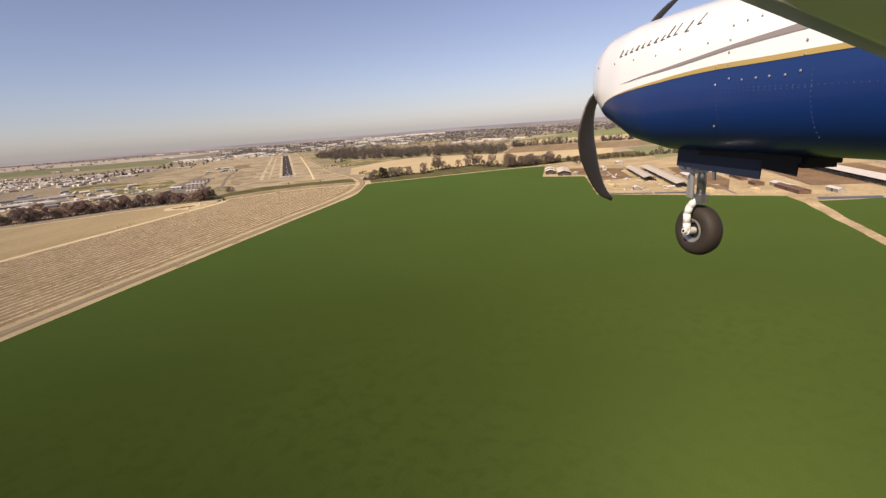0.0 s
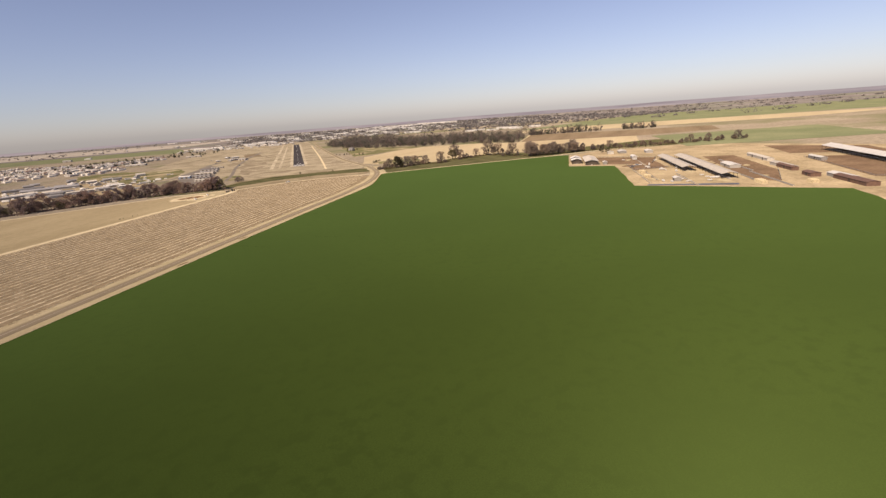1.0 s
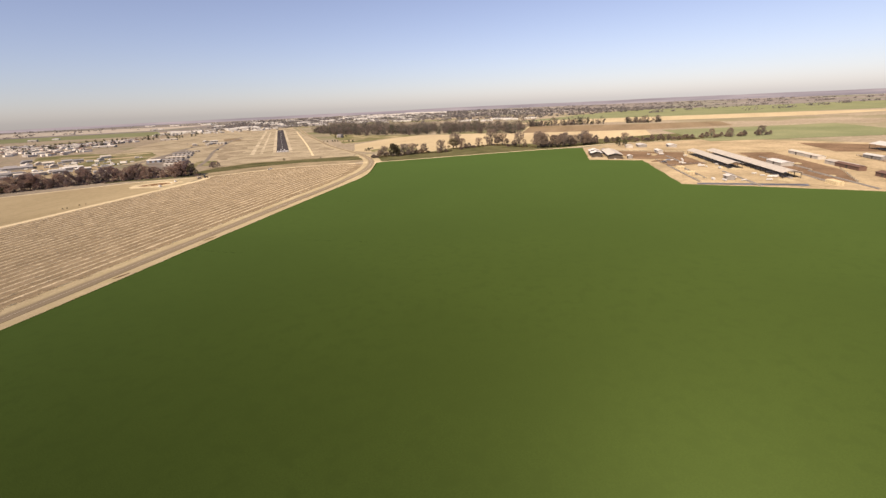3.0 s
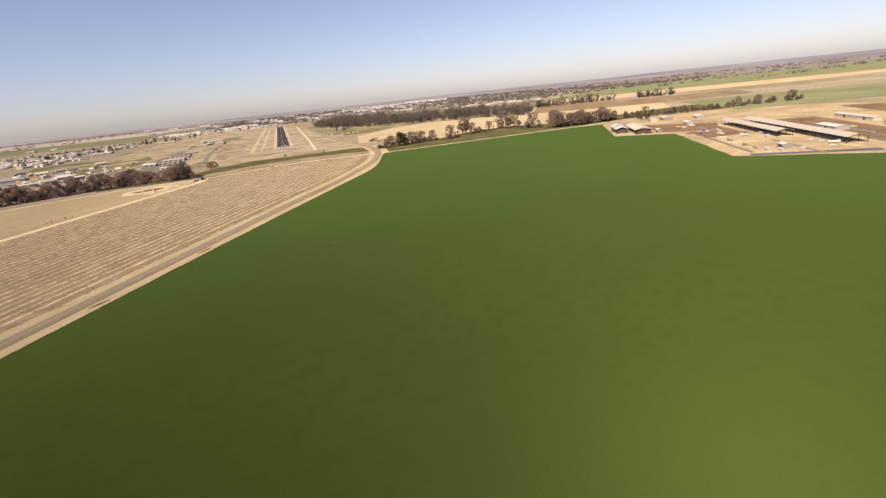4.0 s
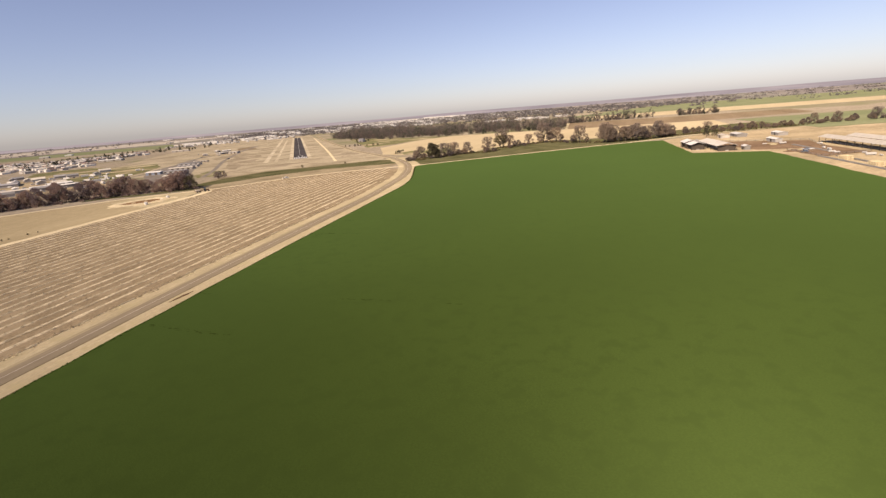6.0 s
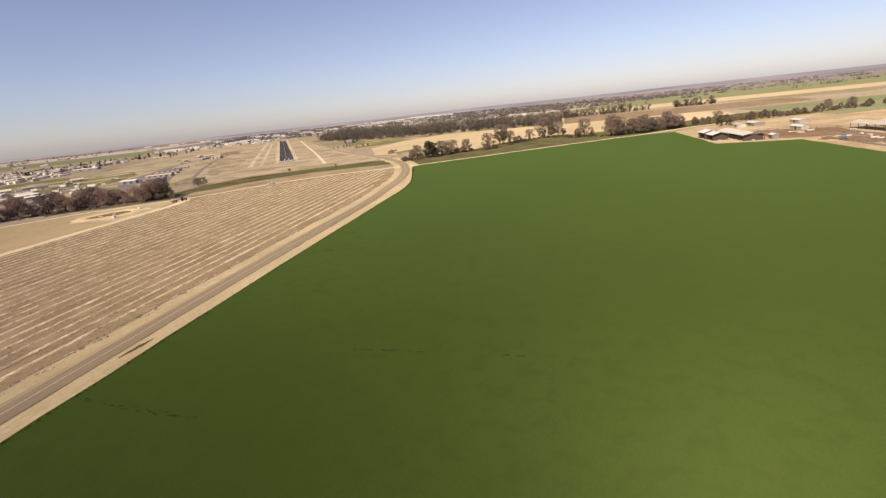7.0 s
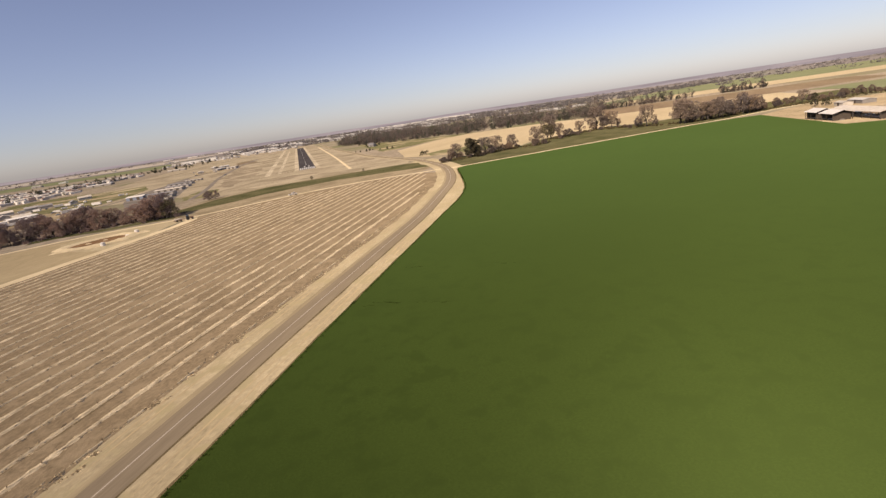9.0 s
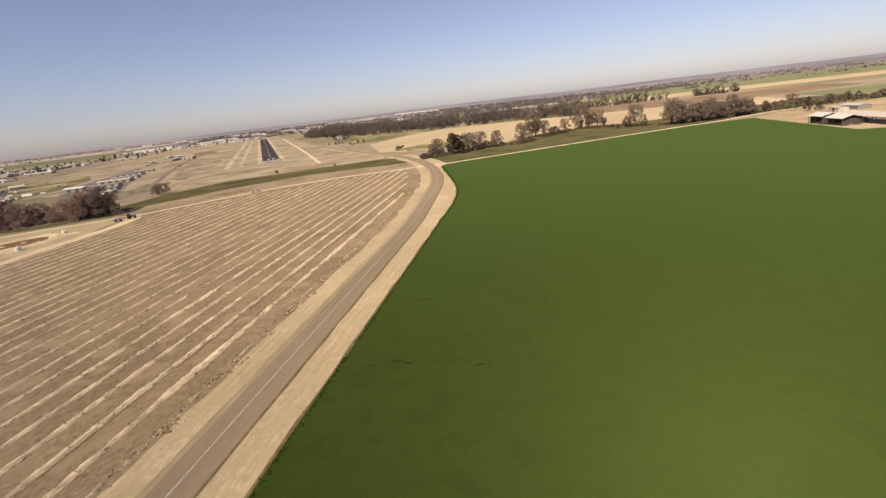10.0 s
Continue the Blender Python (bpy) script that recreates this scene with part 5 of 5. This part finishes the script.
# clutter of the dairy: parked trailers, low feed bunks and heaps along the pens
for i in range(34):
    u, v = ry.uniform(148, 330), ry.uniform(228, 300)
    s = ry.uniform(0.25, 0.6)
    x, y = along_road(u, v)
    copy_thing(white_trailer, pose(x, y, 0.15, 0, 0, D + ry.choice([0, 90]) + ry.uniform(-10, 10)) @ Matrix.Diagonal((s, s, s * 0.8, 1)))
for i in range(26):
    u, v = ry.uniform(148, 330), ry.uniform(228, 330)
    dark = ry.random() < 0.55
    soil_heap(*along_road(u, v), ry.uniform(1.5, 4), ry.uniform(2, 7), ry.uniform(0.6, 1.8), M_corral if dark else M_sand, "heap of dark manure in the dairy yard" if dark else "heap of pale feed in the dairy yard")


def feed_bunk(u, v, length, label):
    top = holder("feed_bunk", label, "feed bunk", "feed bunks of the dairy", m=pose(*along_road(u, v), 0.14, 0, 0, D))
    for x in (-0.6, 0.6):
        part("curb", box(bmesh.new(), x, 0, 0.3, 0.18, length, 0.6, 0, 0.03), M_wall, top)
    part("floor", box(bmesh.new(), 0, 0, 0.06, 1.02, length, 0.12), M_straw, top, "feed-strewn floor")


for u, v, length in ((190, 232, 90), (196, 240, 70), (280, 248, 60), (160, 262, 70), (150, 318, 80), (240, 322, 90), (170, 306, 70)):
    feed_bunk(u, v, length, "long low concrete feed bunk beside a corral")


# ---- the aircraft that carries the camera, as it stands at the start ----
M_shell_white = paint("white aircraft enamel", (0.88, 0.88, 0.87), 0.22, vary=0.03, scale=2, coat=0.5)
M_shell_blue = paint("deep blue aircraft enamel", (0.004, 0.035, 0.175), 0.34, vary=0.1, scale=2, coat=0.25)
M_stripe_gold = paint("gold stripe", (0.48, 0.35, 0.12), 0.35, vary=0.1)
M_stripe_grey = paint("grey stripe", (0.28, 0.25, 0.25), 0.4, vary=0.1)
M_prop = paint("black propeller paint", (0.035, 0.03, 0.028), 0.45, vary=0.2)
M_door = paint("dark blue gear door", (0.004, 0.011, 0.032), 0.6)
M_rivet = paint("blue painted rivet", (0.07, 0.12, 0.26), 0.4)
M_well = paint("dark wheel well", (0.006, 0.006, 0.007), 0.8)
M_fork = paint("white gear enamel", (0.78, 0.77, 0.73), 0.35)
M_oleo = paint("polished strut", (0.40, 0.41, 0.43), 0.3, 0.9)
M_tyre = paint("worn brown-black tyre", (0.034, 0.025, 0.018), 0.7, vary=0.3, scale=9)

XC = 3.36                                # the fuselage's centre, right of the camera's mount
Y_ST = [-4.6, -2.5, -1.0, 0.5, 1.9, 2.5, 3.0, 3.5, 3.9, 4.3, 4.56, 4.69, 4.76]
TOP = [0.62, 0.95, 1.22, 1.13, 0.92, 0.88, 0.86, 0.845, 0.825, 0.77, 0.68, 0.58, 0.48]
LOW = [0.30, 0.02, -0.16, -0.22, -0.24, -0.25, -0.26, -0.272, -0.215, -0.065, 0.09, 0.2, 0.32]
HALF = [0.10, 0.38, 0.56, 0.60, 0.58, 0.57, 0.55, 0.53, 0.48, 0.39, 0.275, 0.17, 0.09]
SPLIT_Y, SPLIT_Z = [-4.6, 1.0, 1.91, 2.43, 2.77, 3.09, 3.46, 3.8, 4.11, 4.4, 4.76], [0.45, 0.36, 0.34, 0.318, 0.307, 0.282, 0.241, 0.205, 0.148, 0.03, 0.22]


def section(y):
    return [float(np.interp(y, Y_ST, q)) for q in (TOP, LOW, HALF)]


def hull_point(y, z, off=0.0):
    """The left flank of the hull at station y and height z."""
    top, low, half = section(y)
    zc, rz = (top + low) / 2, (top - low) / 2
    s = max(-1.0, min(1.0, (z - zc) / rz))
    th = math.asin(math.copysign(abs(s) ** (1 / 0.78), s))
    return (XC - half * math.cos(th) ** 0.78 - off, y, z)


def hull_skin(upper):
    ys = np.concatenate([np.arange(-4.6, 1.9, 0.5), np.arange(1.9, 4.74, 0.08), [4.76]])
    bm = bmesh.new()
    rows = []
    for y in ys:
        top, low, half = section(y)
        zc, rz = (top + low) / 2, (top - low) / 2
        zb = float(np.interp(y, SPLIT_Y, SPLIT_Z))
        s = max(-0.97, min(0.97, (zb - zc) / rz))
        tb = math.asin(math.copysign(abs(s) ** (1 / 0.78), s))
        a, b = (tb, math.pi - tb) if upper else (math.pi - tb, 2 * math.pi + tb)
        row = []
        for k in range(25):
            th = a + (b - a) * k / 24
            c, sn = math.cos(th), math.sin(th)
            row.append(bm.verts.new((XC + half * math.copysign(abs(c) ** 0.78, c), y, zc + rz * math.copysign(abs(sn) ** 0.78, sn))))
        rows.append(row)
    for p, q in zip(rows, rows[1:]):
        for k in range(24):
            bm.faces.new((p[k], p[k + 1], q[k + 1], q[k]))
    for r in (rows[0], rows[-1]):
        bm.faces.new(r)
    bmesh.ops.recalc_face_normals(bm, faces=bm.faces[:])
    return bm


def hull_band(line_low, line_high, off=0.004):
    """A painted stripe on the left flank, between two lines of (y, z)."""
    n = 36
    verts, faces = [], []
    for i in range(n + 1):
        t = i / n
        for line in (line_low, line_high):
            j = t * (len(line) - 1)
            k = min(int(j), len(line) - 2)
            y = line[k][0] + (line[k + 1][0] - line[k][0]) * (j - k)
            z = line[k][1] + (line[k + 1][1] - line[k][1]) * (j - k)
            verts.append(hull_point(y, z, off))
        if i:
            k = 2 * i
            faces.append((k - 2, k - 1, k + 1, k))
    return verts, faces


def aircraft(m):
    top = holder("light_aircraft", "blue and white low-wing light aircraft flying with its wheels down", "aircraft", m=m)
    upper = part("upper_cowl", hull_skin(True), M_shell_white, top, "glossy white upper hull", True)
    lower = part("lower_cowl", hull_skin(False), M_shell_blue, top, "glossy deep blue lower hull", True)
    edge = [(y, float(np.interp(y, SPLIT_Y, SPLIT_Z))) for y in np.linspace(1.2, 4.1, 16)]
    v, f = hull_band([(y, z - 0.002) for y, z in edge], [(y, z + 0.03 * min(1, (4.12 - y) / 1.3)) for y, z in edge])
    part_data("gold_stripe", mesh_of("gold_stripe", v, f, M_stripe_gold, True), upper, "thin gold stripe")
    v, f = hull_band([(1.9, 0.49), (2.24, 0.462), (2.62, 0.426), (3.1, 0.359), (3.82, 0.277)], [(1.9, 0.545), (2.25, 0.5), (2.62, 0.453), (3.11, 0.38), (3.82, 0.279)])
    part_data("grey_stripe", mesh_of("grey_stripe", v, f, M_stripe_grey, True), upper, "tapering grey stripe")
    # the model name stands as plain thin slanted bars
    M_ink = paint("grey lettering ink", (0.12, 0.105, 0.11), 0.5)
    for y0, y1, z0, z1, tall, n in ((3.90, 3.37, 0.507, 0.572, 0.042, 8), (3.31, 3.24, 0.585, 0.592, 0.06, 2), (3.13, 3.03, 0.598, 0.632, 0.056, 2)):
        for k in range(n):
            q = k / (n - 1)
            ya, za = y0 + (y1 - y0) * q, z0 + (z1 - z0) * q
            high = tall * (1.4 if k == 0 or n == 2 else 1.0)
            wide = 0.016 if k % 3 == 0 else 0.011
            v, f = hull_band([(ya, za), (ya - wide, za)], [(ya - 0.03, za + high), (ya - 0.03 - wide, za + high)], 0.005)
            part_data("letter_bar", mesh_of("letter_bar", v, f, M_ink), upper)
            v, f = hull_band([(ya - 0.012, za), (ya - 0.045, za + 0.004)], [(ya - 0.013, za + 0.007), (ya - 0.046, za + 0.011)], 0.005)
            part_data("letter_bar", mesh_of("letter_bar", v, f, M_ink), upper)
    dot = None
    pins = [(4.32, 0.46), (3.97, 0.461), (3.66, 0.462), (3.37, 0.464), (3.11, 0.479), (2.85, 0.488), (2.67, 0.57), (2.57, 0.583), (2.47, 0.592), (2.66, 0.482), (2.65, 0.404), (2.13, 0.41)]
    pins += [(2.62, 0.241), (2.52, 0.228), (2.42, 0.232), (2.33, 0.235), (2.23, 0.235), (2.14, 0.25), (2.73, 0.208), (2.77, -0.061), (2.74, 0.322), (2.64, 0.326), (2.13, 0.336)]
    for y, z in pins:
        p = hull_point(y, z, 0.004)
        host = upper if z > float(np.interp(y, SPLIT_Y, SPLIT_Z)) else lower
        if dot is None:
            bm = bmesh.new()
            bmesh.ops.create_uvsphere(bm, u_segments=8, v_segments=5, radius=0.0082, matrix=Matrix.Diagonal((0.35, 1, 1, 1)))
            o = dot = part("fastener", bm, M_steel, host, smooth=True)
        else:
            o = new("fastener", dot.data)
            o.parent = host
        o.location = p
    rivet = None
    for y, z in [(2.72, 0.27 - 0.028 * k) for k in range(15)] + [(2.07, 0.25 - 0.028 * k) for k in range(14)] + [(2.68 - 0.036 * k, 0.182 - 0.0005 * k) for k in range(28)] + [(2.68 - 0.036 * k, 0.158 + 0.0002 * k) for k in range(18)]:
        p = hull_point(y, z, 0.002)
        if rivet is None:
            bm = bmesh.new()
            bmesh.ops.create_uvsphere(bm, u_segments=6, v_segments=4, radius=0.0028, matrix=Matrix.Diagonal((0.4, 1, 1, 1)))
            o = rivet = part("rivet", bm, M_rivet, lower)
        else:
            o = new("rivet", rivet.data)
            o.parent = lower
        o.location = p
    # spinner and propeller: a swept blade below the hub and a slim one edge-on above it
    bm = bmesh.new()
    bmesh.ops.create_uvsphere(bm, u_segments=24, v_segments=12, radius=0.13, matrix=pose(XC + 0.02, 4.69, 0.40) @ Matrix.Diagonal((0.95, 0.9, 1.0, 1)))
    spinner = part("spinner", bm, M_shell_white, top, "white spinner", True)
    for spine, width in (([(3.36, 0.28), (3.27, 0.16), (3.225, -0.01), (3.225, -0.25), (3.33, -0.56), (3.47, -0.8), (3.63, -0.925)], [0.05, 0.115, 0.155, 0.145, 0.105, 0.07, 0.02]),
                         ([(3.52, 0.45), (3.78, 0.78), (3.93, 0.95), (4.02, 1.056), (4.15, 1.177), (4.32, 1.31)], [0.03, 0.035, 0.036, 0.036, 0.032, 0.012])):
        bm = bmesh.new()
        line = [Vector((p.x, 4.80, p.y)) for p in smooth_line(spine, 0.06)]
        rows = []
        for k, c in enumerate(line):
            t = k / (len(line) - 1)
            w = float(np.interp(t * (len(width) - 1), range(len(width)), width))
            d = (line[min(k + 1, len(line) - 1)] - line[max(k - 1, 0)]).normalized()
            side = Vector((-d.z, 0, d.x))
            tw = radians(28 - 20 * t)
            row = []
            for q in range(10):
                b = 2 * math.pi * q / 10
                a, h = math.cos(b) * w, math.sin(b) * 0.02 * (1.3 - t)
                row.append(bm.verts.new(c + side * (a * math.cos(tw) - h * math.sin(tw)) + Vector((0, a * math.sin(tw) + h * math.cos(tw), 0))))
            rows.append(row)
        for p, q in zip(rows, rows[1:]):
            for k in range(10):
                bm.faces.new((p[k], p[(k + 1) % 10], q[(k + 1) % 10], q[k]))
        bm.faces.new(rows[0])
        bm.faces.new(rows[-1])
        bmesh.ops.recalc_face_normals(bm, faces=bm.faces[:])
        part("blade", bm, M_prop, spinner, "black propeller blade", True)
    # nose gear
    part("wheel_well", box(bmesh.new(), XC, 2.75, -0.27, 0.36, 0.9, 0.1, 0, 0.03), M_well, top)
    for y0, y1, z0, z1, mm in ((3.40, 2.62, -0.24, -0.415, M_door), (2.62, 2.36, -0.2, -0.365, M_well)):
        bm = bmesh.new()
        vs = [bm.verts.new((x, y, z)) for x in (3.19, 3.205) for y, z in ((y0, z0), (y1, z0), (y1, z1 - 0.01), (y0, z1 + 0.02))]
        for f in ((0, 1, 2, 3), (7, 6, 5, 4), (0, 4, 5, 1), (1, 5, 6, 2), (2, 6, 7, 3), (3, 7, 4, 0)):
            bm.faces.new([vs[i] for i in f])
        bmesh.ops.recalc_face_normals(bm, faces=bm.faces[:])
        part("gear_door", bm, mm, top, "dark blue gear door")
    strut = part("nose_gear", rod(bmesh.new(), (XC, 3.29, -0.28), (XC, 3.265, -0.68), 0.036, 0.036, 16), M_oleo, top, "polished nose gear strut", True)
    part("drag_link", rod(bmesh.new(), (XC - 0.09, 3.30, -0.40), (XC - 0.075, 3.29, -0.66), 0.02, 0.02, 10), M_steel, strut)
    part("torque_link", box(bmesh.new(), XC - 0.035, 3.36, -0.57, 0.035, 0.05, 0.2, 0, 0.008), M_steel, strut)
    part("link_arm", box(bmesh.new(), XC - 0.05, 3.32, -0.435, 0.16, 0.16, 0.025, 0, 0.008), M_steel, strut)
    part("collar", rod(bmesh.new(), (XC, 3.265, -0.63), (XC, 3.265, -0.70), 0.06, 0.056, 16), M_oleo, strut)
    part("tie_rod", rod(bmesh.new(), (XC - 0.11, 3.42, -0.405), (XC - 0.11, 3.36, -0.405), 0.02, 0.02, 8), M_fork, strut)
    part("tow_hook", rod(bmesh.new(), (XC - 0.05, 3.12, -0.41), (XC - 0.05, 3.10, -0.49), 0.016, 0.012, 8), M_oleo, strut)
    bm = bmesh.new()
    pts = [(XC, 3.27, -0.675), (XC - 0.04, 3.285, -0.69), (XC - 0.07, 3.30, -0.74), (XC - 0.082, 3.305, -0.80), (XC - 0.084, 3.295, -0.88), (XC - 0.08, 3.285, -0.945)]
    for p, q in zip(pts, pts[1:]):
        rod(bm, p, q, 0.031, 0.031, 12)
        bmesh.ops.create_uvsphere(bm, u_segments=12, v_segments=8, radius=0.031, matrix=Matrix.Translation(q))
    part("fork", bm, M_fork, strut, "white gear fork", True)
    wx, wy, wz = XC + 0.055, 3.298, -0.951
    bm = bmesh.new()
    prof = [(0.088, -0.05), (0.10, -0.072), (0.13, -0.082), (0.175, -0.08), (0.208, -0.055), (0.219, -0.02), (0.221, 0.0), (0.219, 0.02), (0.208, 0.055), (0.175, 0.08), (0.10, 0.07)]
    seg = 48
    rings = [[bm.verts.new((wx + w, wy + r * math.cos(2 * math.pi * k / seg), wz + r * math.sin(2 * math.pi * k / seg))) for r, w in prof] for k in range(seg)]
    for k in range(seg):
        for j in range(len(prof) - 1):
            bm.faces.new((rings[k][j], rings[k][j + 1], rings[(k + 1) % seg][j + 1], rings[(k + 1) % seg][j]))
    bmesh.ops.recalc_face_normals(bm, faces=bm.faces[:])
    part("tyre", bm, M_tyre, strut, "worn brown-black tyre", True)
    bm = bmesh.new()
    rim = [(0.104, -0.076), (0.09, -0.078), (0.076, -0.07), (0.066, -0.045)]
    rings = [[bm.verts.new((wx + w, wy + r * math.cos(2 * math.pi * k / seg), wz + r * math.sin(2 * math.pi * k / seg))) for r, w in rim] for k in range(seg)]
    for k in range(seg):
        for j in range(len(rim) - 1):
            bm.faces.new((rings[k][j], rings[k][j + 1], rings[(k + 1) % seg][j + 1], rings[(k + 1) % seg][j]))
    bmesh.ops.recalc_face_normals(bm, faces=bm.faces[:])
    part("rim", bm, M_steel, strut, "grey wheel rim", True)
    part("rim_disc", rod(bmesh.new(), (wx - 0.046, wy, wz), (wx + 0.06, wy, wz), 0.088, 0.088, 28), M_well, strut, "dark wheel disc")
    part("hub", rod(bmesh.new(), (XC - 0.09, 3.285, -0.946), (wx - 0.045, wy, wz), 0.036, 0.03, 20), M_fork, strut)
    part("axle", rod(bmesh.new(), (XC - 0.118, 3.285, -0.946), (XC - 0.085, 3.285, -0.946), 0.022, 0.026, 12), M_fork, strut)
    part("axle_bolt", rod(bmesh.new(), (XC - 0.122, 3.285, -0.946), (XC - 0.117, 3.285, -0.946), 0.012, 0.012, 10), M_well, strut)
    # wings and tail
    for name, x0, x1, slope in (("left_wing", -5.1, 2.85, -0.12), ("right_wing", 3.9, 11.8, 0.12)):
        bm = bmesh.new()
        rows = []
        for k in range(13):
            x = x0 + (x1 - x0) * k / 12
            base = 0.318 - 0.206 * max(x, -1) + 0.1 * max(-1 - x, 0)
            if slope > 0:
                base = -0.09 + 0.1 * (x - 3.9)
            row = []
            for y, lo in ((0.66, 0.0), (0.60, -0.004), (0.45, -0.006), (0.0, -0.005), (-0.5, 0.0), (-0.95, 0.03), (-0.95, 0.05), (-0.4, 0.13), (0.1, 0.2), (0.45, 0.19), (0.62, 0.12), (0.67, 0.065)):
                row.append(bm.verts.new((x, y, base + lo)))
            rows.append(row)
        n = len(rows[0])
        for p, q in zip(rows, rows[1:]):
            for k in range(n):
                bm.faces.new((p[k], p[(k + 1) % n], q[(k + 1) % n], q[k]))
        bm.faces.new(rows[0])
        bm.faces.new(rows[-1])
        bmesh.ops.recalc_face_normals(bm, faces=bm.faces[:])
        part(name, bm, M_shell_white, top, "glossy pale wing", True)
    part("tailplane", box(bmesh.new(), XC, -4.4, 0.55, 3.9, 0.8, 0.07, 0, 0.03), M_shell_white, top)
    bm = bmesh.new()
    vs = [bm.verts.new((XC + s * 0.04, y, z)) for s in (-1, 1) for y, z in ((-3.4, 0.75), (-4.7, 0.6), (-4.95, 1.9), (-4.4, 1.9))]
    for f in ((0, 1, 2, 3), (7, 6, 5, 4), (0, 4, 5, 1), (1, 5, 6, 2), (2, 6, 7, 3), (3, 7, 4, 0)):
        bm.faces.new([vs[i] for i in f])
    part("fin", bm, M_shell_blue, top)
    return top


aircraft(pose(-1.99, -344.56, 67.74, 2.02, 3.69, -1.32))
